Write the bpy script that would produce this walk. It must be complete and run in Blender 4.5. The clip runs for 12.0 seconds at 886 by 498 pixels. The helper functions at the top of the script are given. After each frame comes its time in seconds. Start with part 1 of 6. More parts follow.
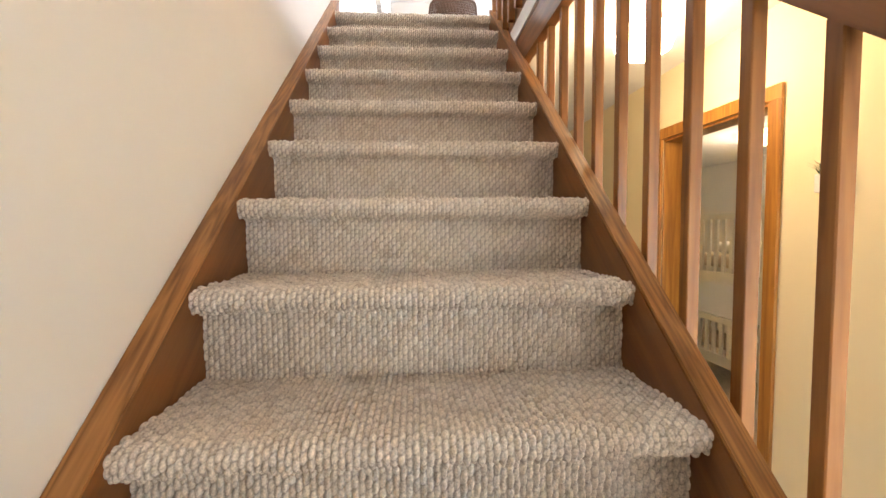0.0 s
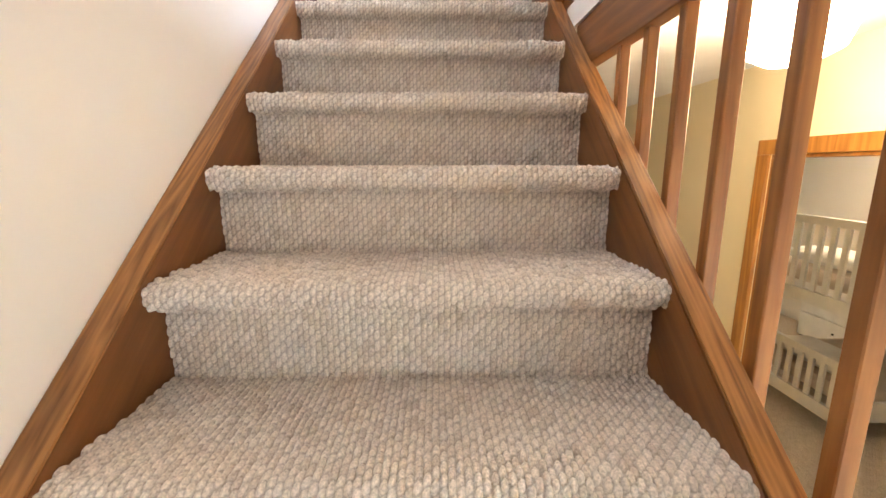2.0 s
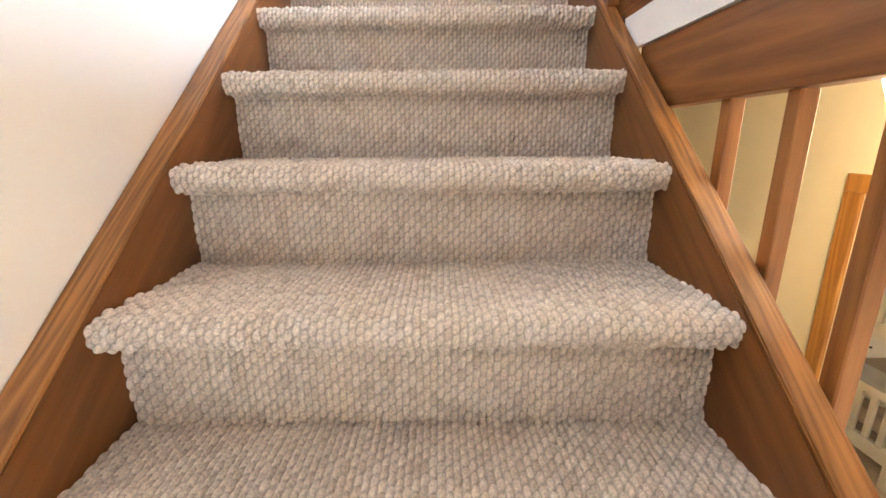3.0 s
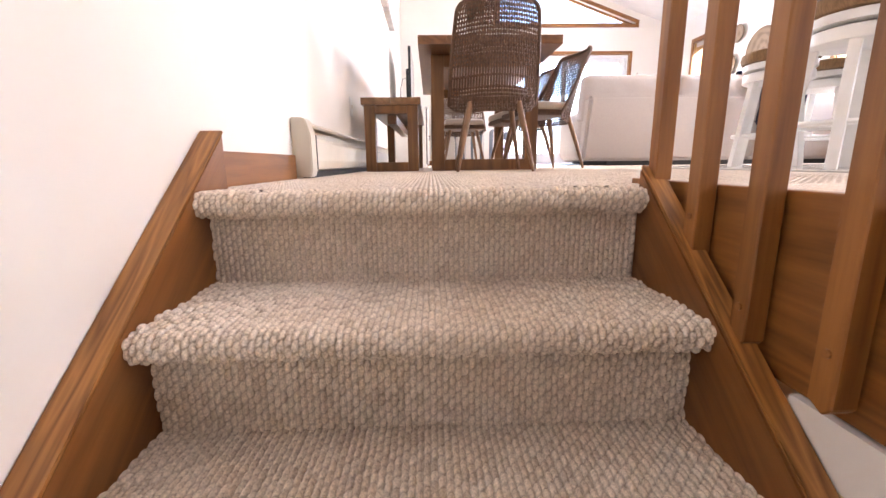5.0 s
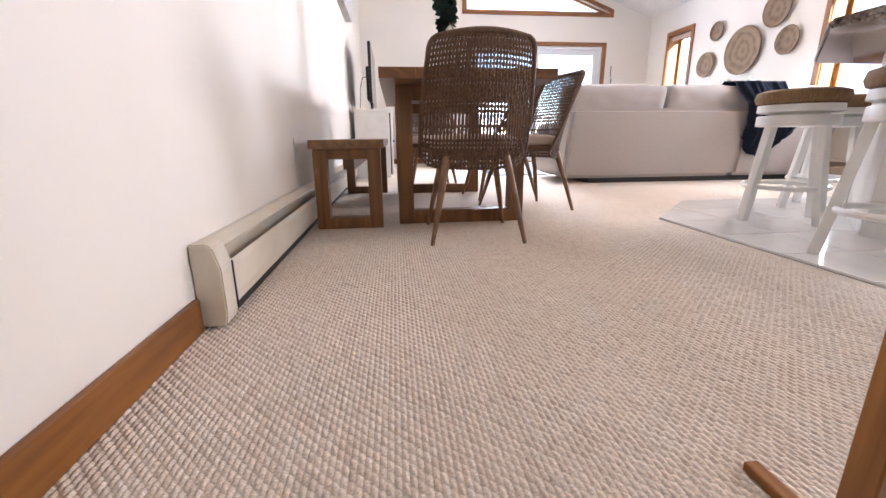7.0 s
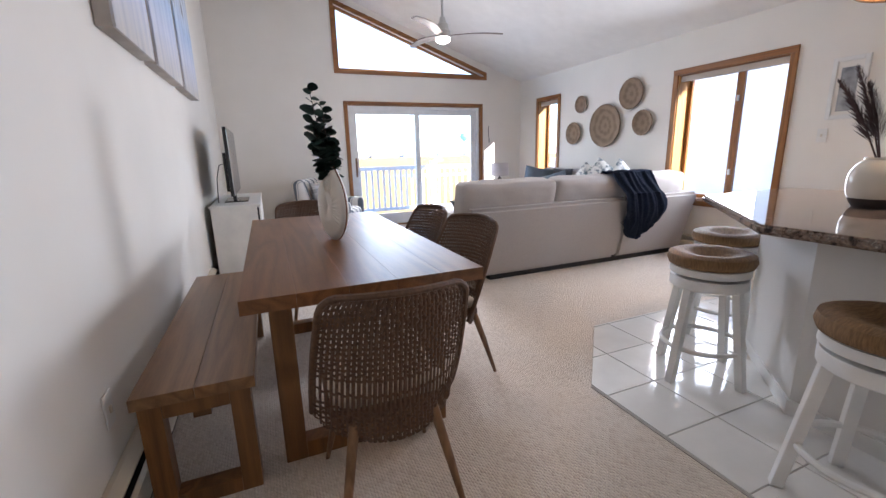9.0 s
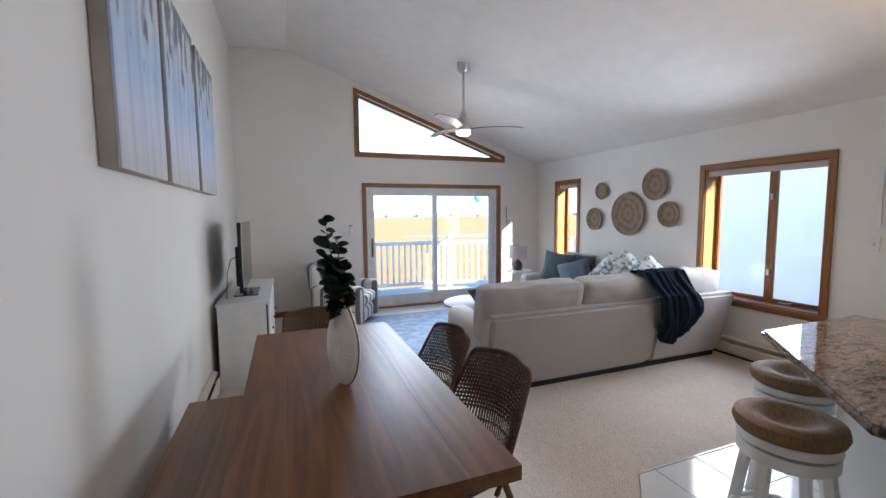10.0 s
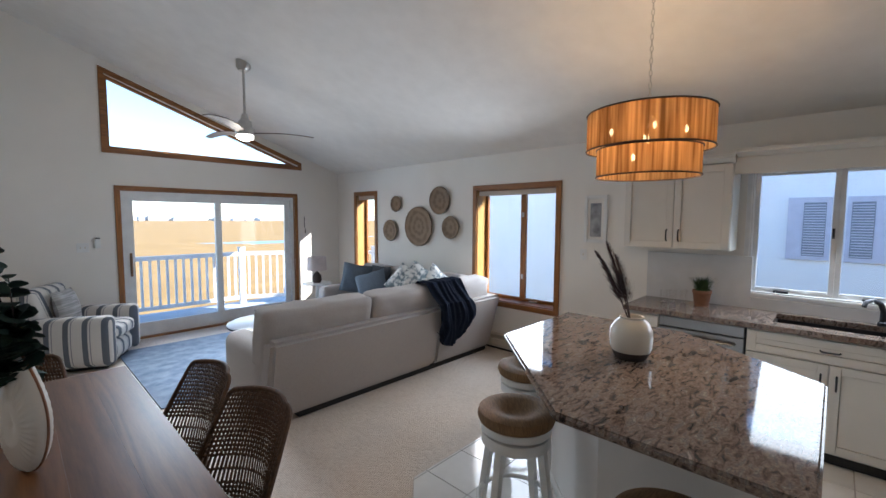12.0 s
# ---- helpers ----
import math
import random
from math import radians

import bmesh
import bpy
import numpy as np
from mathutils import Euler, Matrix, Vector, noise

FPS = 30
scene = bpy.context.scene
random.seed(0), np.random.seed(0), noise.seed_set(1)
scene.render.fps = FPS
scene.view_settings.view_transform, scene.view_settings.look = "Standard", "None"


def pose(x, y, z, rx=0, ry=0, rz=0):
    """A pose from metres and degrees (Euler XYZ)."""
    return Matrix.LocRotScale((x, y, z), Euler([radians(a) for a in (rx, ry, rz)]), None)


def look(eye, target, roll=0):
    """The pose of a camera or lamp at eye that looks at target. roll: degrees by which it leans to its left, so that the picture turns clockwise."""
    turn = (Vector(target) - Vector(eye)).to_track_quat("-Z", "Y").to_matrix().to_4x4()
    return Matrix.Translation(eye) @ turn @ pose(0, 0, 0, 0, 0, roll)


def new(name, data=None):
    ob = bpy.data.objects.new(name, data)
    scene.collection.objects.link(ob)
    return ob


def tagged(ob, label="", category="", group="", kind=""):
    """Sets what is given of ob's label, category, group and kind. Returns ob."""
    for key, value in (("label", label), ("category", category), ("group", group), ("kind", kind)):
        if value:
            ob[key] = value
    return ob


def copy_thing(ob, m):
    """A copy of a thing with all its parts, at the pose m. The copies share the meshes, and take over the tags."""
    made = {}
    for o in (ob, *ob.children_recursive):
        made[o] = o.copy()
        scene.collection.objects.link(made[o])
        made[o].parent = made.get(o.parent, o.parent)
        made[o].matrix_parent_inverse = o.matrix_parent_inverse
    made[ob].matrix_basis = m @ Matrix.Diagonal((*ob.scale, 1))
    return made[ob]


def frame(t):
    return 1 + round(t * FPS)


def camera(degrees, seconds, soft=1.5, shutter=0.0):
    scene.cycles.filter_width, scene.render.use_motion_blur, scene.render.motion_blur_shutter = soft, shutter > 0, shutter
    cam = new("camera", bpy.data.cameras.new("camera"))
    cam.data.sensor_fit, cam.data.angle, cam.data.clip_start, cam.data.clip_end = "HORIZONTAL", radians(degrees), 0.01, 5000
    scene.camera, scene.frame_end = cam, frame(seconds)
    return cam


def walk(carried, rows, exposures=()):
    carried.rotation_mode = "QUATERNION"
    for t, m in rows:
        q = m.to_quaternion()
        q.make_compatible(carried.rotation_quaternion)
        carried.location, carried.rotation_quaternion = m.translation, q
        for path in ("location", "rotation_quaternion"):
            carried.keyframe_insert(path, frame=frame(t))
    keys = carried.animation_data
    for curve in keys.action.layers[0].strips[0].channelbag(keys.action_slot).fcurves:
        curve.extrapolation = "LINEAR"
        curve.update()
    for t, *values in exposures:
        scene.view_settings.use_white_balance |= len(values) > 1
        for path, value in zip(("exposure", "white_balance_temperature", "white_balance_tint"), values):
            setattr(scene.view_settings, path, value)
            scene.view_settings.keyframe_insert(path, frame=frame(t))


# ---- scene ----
cam = camera(94.0, 12.0)

PATH = [
    (0, (0.5, -2.55, -1.27), (0.635, -0.557, -1.38), -0.5),
    (0.5, (0.534, -2.368, -1.111), (0.615, -0.379, -1.3), -0.9),
    (1, (0.527, -2.184, -1.053), (0.702, -0.206, -1.292), -0.5),
    (1.5, (0.535, -2.043, -0.956), (0.666, -0.071, -1.261), -0.1),
    (2, (0.558, -1.913, -0.796), (0.587, 0.048, -1.187), -0.1),
    (2.5, (0.511, -1.712, -0.687), (0.532, 0.222, -1.198), -0.2),
    (3, (0.547, -1.51, -0.555), (0.551, 0.424, -1.064), -0.4),
    (3.5, (0.519, -1.305, -0.382), (0.504, 0.655, -0.78), -1.4),
    (5.5, (0.528, -0.731, 0.21), (0.62, 1.222, -0.215), -0.7),
    (6, (0.598, -0.586, 0.362), (0.724, 1.347, -0.138), -1.1),
    (6.5, (0.534, -0.441, 0.413), (0.671, 1.493, -0.076), -1.1),
    (8.5, (0.514, 0.209, 0.995), (1.17, 1.96, 0.286), 1.3),
    (9, (0.586, 0.419, 1.24), (1.335, 2.218, 0.789), -1.5),
    (9.5, (0.697, 0.603, 1.428), (1.479, 2.421, 1.135), -2.0),
    (10, (0.656, 0.728, 1.6), (1.37, 2.589, 1.43), -0.5),
    (10.5, (0.557, 0.8, 1.705), (1.167, 2.702, 1.598), 0.7),
    (11, (0.597, 0.797, 1.705), (1.359, 2.644, 1.616), 0.8),
    (11.5, (0.739, 0.732, 1.703), (1.86, 2.385, 1.587), 0.4),
    (12, (0.889, 0.641, 1.697), (2.334, 2.015, 1.55), 0.3),
]
EXPOSURES = [(0.0, 4.8, 6400, 13), (1.0, 4.9, 6300, 12), (2.0, 5.1, 6050, 13), (3.0, 5.2, 6050, 14), (3.5, 5.15, 6450, 15), (5.5, 4.15, 6850, 26), (6.5, 3.85, 6700, 23),
             (8.5, 2.95, 6350, 18), (9.0, 2.75, 6200, 17), (9.5, 2.5, 6000, 14), (10.5, 2.15, 6050, 12), (12.0, 2.0, 6050, 10)]
walk(cam, [(t, look(eye, target, roll)) for t, eye, target, roll in PATH], EXPOSURES)

# ---- plan ----
RX, FY, BY = 5.28, 7.60, -3.6          # window wall, slider wall, closing wall behind
RISE, GO = 0.199, 0.2397
SX0, SX1 = 0.05, 0.968                 # carpeted width of the stair
LOW = -14 * RISE                       # lower floor
HX = 2.05                              # hall wall with the bedroom door
RIDGE_X, RIDGE_Z, EAVE_Z = 0.78, 4.07, 2.53
T = 0.16
TE = 0.24                              # thickness of the window wall

# ---- light ----
SUN_DIR = Vector((-0.60, 0.66, -0.47)).normalized()
world = bpy.data.worlds.new("sky")
scene.world = world
world.use_nodes = True
wn = world.node_tree
sky = wn.nodes.new("ShaderNodeTexSky")
sky.sky_type, sky.sun_disc = "NISHITA", False
sky.dust_density, sky.ozone_density = 0.05, 4.5
sky.sun_elevation = math.asin(-SUN_DIR.z)
sky.sun_rotation = math.atan2(-SUN_DIR.x, -SUN_DIR.y)
wn.links.new(sky.outputs[0], wn.nodes["Background"].inputs[0])
wn.nodes["Background"].inputs[1].default_value = 0.135
sun = new("sun", bpy.data.lights.new("sun", "SUN"))
sun.data.energy, sun.data.angle, sun.data.color = 4.0, radians(0.5), (1.0, 0.94, 0.86)
sun.matrix_world = look((8, -8, 8), Vector((8, -8, 8)) + SUN_DIR)


def lamp(name, energy, place, size, colour, kind="POINT"):
    ob = new(name, bpy.data.lights.new(name, kind))
    ob.data.energy, ob.data.color = energy, colour
    if kind == "POINT":
        ob.data.shadow_soft_size = size
    ob.location = place
    return ob


def window_lamp(name, place, width, height, heading, energy, tilt=52, spread=70):
    """Sky light entering an opening, sent inwards and down."""
    ob = lamp(name, energy, place, 0, (0.86, 0.93, 1.0), "AREA")
    ob.data.shape, ob.data.size, ob.data.size_y = "RECTANGLE", width, height
    ob.data.spread = radians(spread)
    ob.matrix_world = Matrix.Translation(place) @ pose(0, 0, 0, 90 - tilt, 0, heading)
    return ob


window_lamp("slider_light", (3.16, 7.55, 1.1), 2.2, 1.6, 180, 5, 2, 140)
window_lamp("gable_light", (2.7, 7.55, 2.95), 1.3, 0.5, 180, 11)
window_lamp("picture_window_light", (5.2, 3.6, 1.4), 1.0, 1.2, 90, 8, 0, 150)
window_lamp("kitchen_window_light", (5.2, -0.2, 1.6), 2.5, 0.95, 90, 8.5, 44, 150)
window_lamp("entry_door_light", (1.56, BY + 0.03, LOW + 1.1), 0.7, 1.5, 0, 0.7, 0, 150)

# ---- materials ----
def material(name, colour, rough=0.6, colour2=None, scale=8.0, detail=4.0, stretch=(1, 1, 1), bump=0.0, bump_scale=120.0,
             metal=0.0, grain=None, mix=0.5, spec=0.5, blotch=0.06, obvar=0.0):
    """A procedural surface: two scales of colour variation, fine bump."""
    m = bpy.data.materials.new(name)
    m.use_nodes = True
    nt = m.node_tree
    N, L = nt.nodes, nt.links
    b = N["Principled BSDF"]
    b.inputs["Roughness"].default_value, b.inputs["Metallic"].default_value = rough, metal
    b.inputs["Specular IOR Level"].default_value = spec
    tc = N.new("ShaderNodeTexCoord")
    mp = N.new("ShaderNodeMapping")
    mp.inputs["Scale"].default_value = stretch
    L.new(tc.outputs["Object"], mp.inputs[0])
    n1 = N.new("ShaderNodeTexNoise")
    n1.inputs["Scale"].default_value, n1.inputs["Detail"].default_value = scale, detail
    L.new(mp.outputs[0], n1.inputs["Vector"])
    c2 = colour2 or [min(1, c * 0.85) for c in colour]
    ramp = N.new("ShaderNodeValToRGB")
    ramp.color_ramp.elements[0].position, ramp.color_ramp.elements[1].position = 0.5 - mix / 2, 0.5 + mix / 2
    ramp.color_ramp.elements[0].color, ramp.color_ramp.elements[1].color = (*c2, 1), (*colour, 1)
    L.new(n1.outputs["Fac"], ramp.inputs[0])
    n2 = N.new("ShaderNodeTexNoise")
    n2.inputs["Scale"].default_value, n2.inputs["Detail"].default_value = 1.3, 3
    L.new(tc.outputs["Object"], n2.inputs["Vector"])
    mr = N.new("ShaderNodeMapRange")
    mr.inputs[3].default_value, mr.inputs[4].default_value = 1 - blotch, 1 + blotch
    L.new(n2.outputs["Fac"], mr.inputs[0])
    mul = N.new("ShaderNodeMix")
    mul.data_type, mul.blend_type = "RGBA", "MULTIPLY"
    mul.inputs[0].default_value = 1
    L.new(ramp.outputs[0], mul.inputs[6])
    L.new(mr.outputs[0], mul.inputs[7])
    out = mul.outputs[2]
    if obvar:
        oi = N.new("ShaderNodeObjectInfo")
        mo = N.new("ShaderNodeMapRange")
        mo.inputs[3].default_value, mo.inputs[4].default_value = 1 - obvar, 1 + obvar
        L.new(oi.outputs["Random"], mo.inputs[0])
        m2 = N.new("ShaderNodeMix")
        m2.data_type, m2.blend_type = "RGBA", "MULTIPLY"
        m2.inputs[0].default_value = 1
        L.new(out, m2.inputs[6])
        L.new(mo.outputs[0], m2.inputs[7])
        out = m2.outputs[2]
    L.new(out, b.inputs["Base Color"])
    if bump:
        n3 = N.new("ShaderNodeTexNoise")
        n3.inputs["Scale"].default_value, n3.inputs["Detail"].default_value = bump_scale, 3
        L.new(mp.outputs[0], n3.inputs["Vector"])
        bp = N.new("ShaderNodeBump")
        bp.inputs["Strength"].default_value, bp.inputs["Distance"].default_value = bump, 0.004
        L.new(n3.outputs["Fac"], bp.inputs["Height"])
        L.new(bp.outputs[0], b.inputs["Normal"])
    return m


def wood(name, dark, light, rough=0.45, along=1, rings=9.0, pitch=0.0):
    """Timber with grain along axis 0, 1 or 2, turned up by pitch about x."""
    m = bpy.data.materials.new(name)
    m.use_nodes = True
    N, L = m.node_tree.nodes, m.node_tree.links
    b = N["Principled BSDF"]
    tc = N.new("ShaderNodeTexCoord")
    mp = N.new("ShaderNodeMapping")
    s = [1.0, 1.0, 1.0]
    s[along] = 0.07
    mp.inputs["Scale"].default_value = s
    lie = N.new("ShaderNodeMapping")
    lie.inputs["Rotation"].default_value = (-pitch, 0, 0)
    L.new(tc.outputs["Object"], lie.inputs[0])
    L.new(lie.outputs[0], mp.inputs[0])
    oi = N.new("ShaderNodeObjectInfo")
    add = N.new("ShaderNodeVectorMath")
    add.operation = "MULTIPLY_ADD"
    L.new(oi.outputs["Random"], add.inputs[0])
    add.inputs[1].default_value = (7, 5, 3)
    L.new(mp.outputs[0], add.inputs[2])
    w = N.new("ShaderNodeTexNoise")
    w.inputs["Scale"].default_value, w.inputs["Detail"].default_value, w.inputs["Distortion"].default_value = rings, 2, 0.25
    L.new(add.outputs[0], w.inputs["Vector"])
    sn = N.new("ShaderNodeMath")
    sn.operation = "MULTIPLY"
    sn.inputs[1].default_value = 7
    L.new(w.outputs["Fac"], sn.inputs[0])
    pp = N.new("ShaderNodeMath")
    pp.operation = "PINGPONG"
    pp.inputs[1].default_value = 0.5
    L.new(sn.outputs[0], pp.inputs[0])
    fine = N.new("ShaderNodeTexNoise")
    fine.inputs["Scale"].default_value, fine.inputs["Detail"].default_value = 160, 4
    L.new(add.outputs[0], fine.inputs["Vector"])
    av = N.new("ShaderNodeMath")
    av.operation = "MULTIPLY_ADD"
    L.new(fine.outputs["Fac"], av.inputs[0])
    av.inputs[1].default_value = 0.6
    L.new(pp.outputs[0], av.inputs[2])
    ramp = N.new("ShaderNodeValToRGB")
    ramp.color_ramp.elements[0].position, ramp.color_ramp.elements[1].position = 0.15, 0.8
    ramp.color_ramp.elements[0].color, ramp.color_ramp.elements[1].color = (*dark, 1), (*light, 1)
    L.new(av.outputs[0], ramp.inputs[0])
    L.new(ramp.outputs[0], b.inputs["Base Color"])
    b.inputs["Roughness"].default_value = rough
    bp = N.new("ShaderNodeBump")
    bp.inputs["Strength"].default_value, bp.inputs["Distance"].default_value = 0.12, 0.002
    L.new(fine.outputs["Fac"], bp.inputs["Height"])
    L.new(bp.outputs[0], b.inputs["Normal"])
    return m


def glowing(name, colour, strength):
    m = bpy.data.materials.new(name)
    m.use_nodes = True
    b = m.node_tree.nodes["Principled BSDF"]
    b.inputs["Base Color"].default_value = (*colour, 1)
    b.inputs["Emission Color"].default_value = (*colour, 1)
    b.inputs["Emission Strength"].default_value = strength
    return m


def clear_glass(name, tint=(1, 1, 1)):
    m = bpy.data.materials.new(name)
    m.use_nodes = True
    N, L = m.node_tree.nodes, m.node_tree.links
    tr, gl, mx, fr = (N.new("ShaderNodeBsdf" + "Transparent"), N.new("ShaderNodeBsdf" + "Glossy"), N.new("ShaderNodeMixShader"), N.new("ShaderNodeLayerWeight"))
    tr.inputs[0].default_value = (*tint, 1)
    gl.inputs["Roughness"].default_value = 0.02
    pw = N.new("ShaderNodeMath")
    pw.operation = "POWER"
    pw.inputs[1].default_value = 4.0
    L.new(fr.outputs["Facing"], pw.inputs[0])
    sc = N.new("ShaderNodeMath")
    sc.operation = "MULTIPLY_ADD"
    sc.inputs[1].default_value, sc.inputs[2].default_value = 0.6, 0.03
    L.new(pw.outputs[0], sc.inputs[0])
    L.new(sc.outputs[0], mx.inputs[0])
    L.new(tr.outputs[0], mx.inputs[1])
    L.new(gl.outputs[0], mx.inputs[2])
    L.new(mx.outputs[0], N["Material Output"].inputs[0])
    return m


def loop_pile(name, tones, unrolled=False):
    """Loops in staggered columns, each of its own tone, with the shade between them put into the colour; unrolled
    follows the mesh of a step.
    """
    m = bpy.data.materials.new(name)
    m.use_nodes = True
    N, L = m.node_tree.nodes, m.node_tree.links
    b = N["Principled BSDF"]
    b.inputs["Roughness"].default_value, b.inputs["Specular IOR Level"].default_value = 0.95, 0.1

    def calc(op, *args):
        n = N.new("ShaderNodeMath")
        n.operation = op
        for i, a in enumerate(args):
            if isinstance(a, (int, float)):
                n.inputs[i].default_value = a
            else:
                L.new(a, n.inputs[i])
        return n.outputs[0]

    tc = N.new("ShaderNodeTexCoord")
    sep = N.new("ShaderNodeSeparateXYZ")
    L.new(tc.outputs["UV" if unrolled else "Object"], sep.inputs[0])
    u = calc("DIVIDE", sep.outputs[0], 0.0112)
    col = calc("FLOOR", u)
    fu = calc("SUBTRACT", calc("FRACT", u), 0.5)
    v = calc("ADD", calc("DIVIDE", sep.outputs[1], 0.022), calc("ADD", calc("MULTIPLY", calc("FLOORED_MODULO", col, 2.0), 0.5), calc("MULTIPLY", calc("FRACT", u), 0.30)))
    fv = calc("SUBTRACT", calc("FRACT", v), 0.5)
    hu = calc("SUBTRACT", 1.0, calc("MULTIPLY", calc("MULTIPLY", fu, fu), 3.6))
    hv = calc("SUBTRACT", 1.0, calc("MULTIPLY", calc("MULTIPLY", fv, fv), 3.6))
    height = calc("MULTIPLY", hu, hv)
    cell = N.new("ShaderNodeCombineXYZ")
    L.new(col, cell.inputs[0])
    L.new(calc("FLOOR", v), cell.inputs[1])
    rnd = N.new("ShaderNodeTexWhiteNoise")
    rnd.noise_dimensions = "2D"
    L.new(cell.outputs[0], rnd.inputs["Vector"])
    ramp = N.new("ShaderNodeValToRGB")
    e = ramp.color_ramp.elements
    e[0].position, e[0].color = 0.0, (*tones[0], 1)
    e[1].position, e[1].color = 1.0, (*tones[2], 1)
    e.new(0.3).color = (*tones[1], 1)
    L.new(rnd.outputs["Value"], ramp.inputs[0])
    n2 = N.new("ShaderNodeTexNoise")
    n2.inputs["Scale"].default_value, n2.inputs["Detail"].default_value = 1.6, 4
    L.new(tc.outputs["Object"], n2.inputs["Vector"])
    mr = N.new("ShaderNodeMapRange")
    mr.inputs[3].default_value, mr.inputs[4].default_value = 0.90, 1.08
    L.new(n2.outputs["Fac"], mr.inputs[0])
    mul = N.new("ShaderNodeMix")
    mul.data_type, mul.blend_type = "RGBA", "MULTIPLY"
    mul.inputs[0].default_value = 1
    L.new(ramp.outputs[0], mul.inputs[6])
    L.new(mr.outputs[0], mul.inputs[7])
    yarn = N.new("ShaderNodeTexNoise")
    yarn.inputs["Scale"].default_value, yarn.inputs["Detail"].default_value = 260, 3
    L.new(tc.outputs["Object"], yarn.inputs["Vector"])
    ym = N.new("ShaderNodeMapRange")
    ym.inputs[1].default_value, ym.inputs[2].default_value = 0.3, 0.7
    ym.inputs[3].default_value, ym.inputs[4].default_value = 0.70, 1.12
    L.new(yarn.outputs["Fac"], ym.inputs[0])
    fleck = N.new("ShaderNodeMix")
    fleck.data_type, fleck.blend_type = "RGBA", "MULTIPLY"
    fleck.inputs[0].default_value = 1
    L.new(mul.outputs[2], fleck.inputs[6])
    L.new(ym.outputs[0], fleck.inputs[7])
    # shade in the gaps between loops, multiplied into the yarn colour
    gap_shade = N.new("ShaderNodeMapRange")
    gap_shade.inputs[1].default_value, gap_shade.inputs[2].default_value = 0.12, 0.50
    gap_shade.inputs[3].default_value = 0.72 if unrolled else 0.88
    L.new(height, gap_shade.inputs[0])
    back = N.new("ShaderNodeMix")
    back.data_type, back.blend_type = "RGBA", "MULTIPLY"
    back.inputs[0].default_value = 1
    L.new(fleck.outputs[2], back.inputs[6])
    L.new(gap_shade.outputs[0], back.inputs[7])
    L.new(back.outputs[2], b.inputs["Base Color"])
    bp = N.new("ShaderNodeBump")
    bp.inputs["Strength"].default_value, bp.inputs["Distance"].default_value = 0.7, 0.0015 if unrolled else 0.0045
    L.new(yarn.outputs["Fac"] if unrolled else height, bp.inputs["Height"])
    L.new(bp.outputs[0], b.inputs["Normal"])
    return m


WALL = material("wall_paint", (0.80, 0.76, 0.70), 0.75, (0.77, 0.73, 0.67), 3, bump=0.06, bump_scale=90, blotch=0.02)
HALL = material("hall_paint", (0.78, 0.66, 0.43), 0.75, (0.75, 0.63, 0.40), 3, bump=0.06, bump_scale=90, blotch=0.02)
CEIL = material("ceiling_plaster", (0.80, 0.77, 0.73), 0.85, (0.74, 0.71, 0.67), 6, bump=0.35, bump_scale=28, blotch=0.03)
OAK_Y = wood("oak_along_run", (0.15, 0.052, 0.011), (0.275, 0.106, 0.025), 0.38, 1, 11.0)
# one oak in two tones: light on top faces and shade on sides coloured in
OAK_LIT = wood("oak_lit_tone", (0.13, 0.046, 0.010), (0.42, 0.185, 0.050), 0.36, 1, 24.0, 0.693)
OAK_SHADED = wood("oak_shaded_tone", (0.15, 0.053, 0.012), (0.235, 0.088, 0.021), 0.38, 1, 8.0, 0.693)
OAK_Z = wood("oak_upright", (0.17, 0.060, 0.013), (0.33, 0.135, 0.034), 0.38, 2)
OAK_X = wood("oak_across", (0.15, 0.054, 0.013), (0.30, 0.122, 0.034), 0.38, 0)
JAMB = wood("pale_varnished_jamb", (0.36, 0.185, 0.05), (0.52, 0.30, 0.10), 0.38, 2)
HONEY = wood("honey_oak_casing", (0.22, 0.080, 0.012), (0.42, 0.185, 0.035), 0.38, 2)
WHITE = material("white_enamel", (0.80, 0.79, 0.76), 0.35, blotch=0.02)
CREAM = material("heater_enamel", (0.68, 0.61, 0.50), 0.4, blotch=0.04)
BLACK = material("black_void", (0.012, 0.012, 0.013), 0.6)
GLASS = clear_glass("window_glass")


# ---- building helpers ----
def box(bm, x0, x1, y0, y1, z0, z1, bevel=0.0, m=None):
    r = bmesh.ops.create_cube(bm, size=1)
    vs = r["verts"]
    for v in vs:
        v.co = Vector((x0 + (v.co.x + 0.5) * (x1 - x0), y0 + (v.co.y + 0.5) * (y1 - y0), z0 + (v.co.z + 0.5) * (z1 - z0)))
    if bevel:
        es = list({e for v in vs for e in v.link_edges})
        out = bmesh.ops.bevel(bm, geom=es, offset=bevel, segments=2, profile=0.6, affect="EDGES")
        vs = list({v for f in out["faces"] for v in f.verts} | {v for v in vs if v.is_valid})
    if m is not None:
        bmesh.ops.transform(bm, matrix=m, verts=vs)
    return vs


def prism(bm, pts, axis, a, b):
    """Extrudes a polygon (2D points in the two other axes, in order) from a to b along axis."""
    def place(p, t):
        q = list(p)
        q.insert(axis, t)
        return q
    lo, hi = [bm.verts.new(place(p, a)) for p in pts], [bm.verts.new(place(p, b)) for p in pts]
    n = len(pts)
    bm.faces.new(lo)
    bm.faces.new(hi[::-1])
    for i in range(n):
        bm.faces.new((lo[i], hi[i], hi[(i + 1) % n], lo[(i + 1) % n]))
    bmesh.ops.recalc_face_normals(bm, faces=bm.faces)


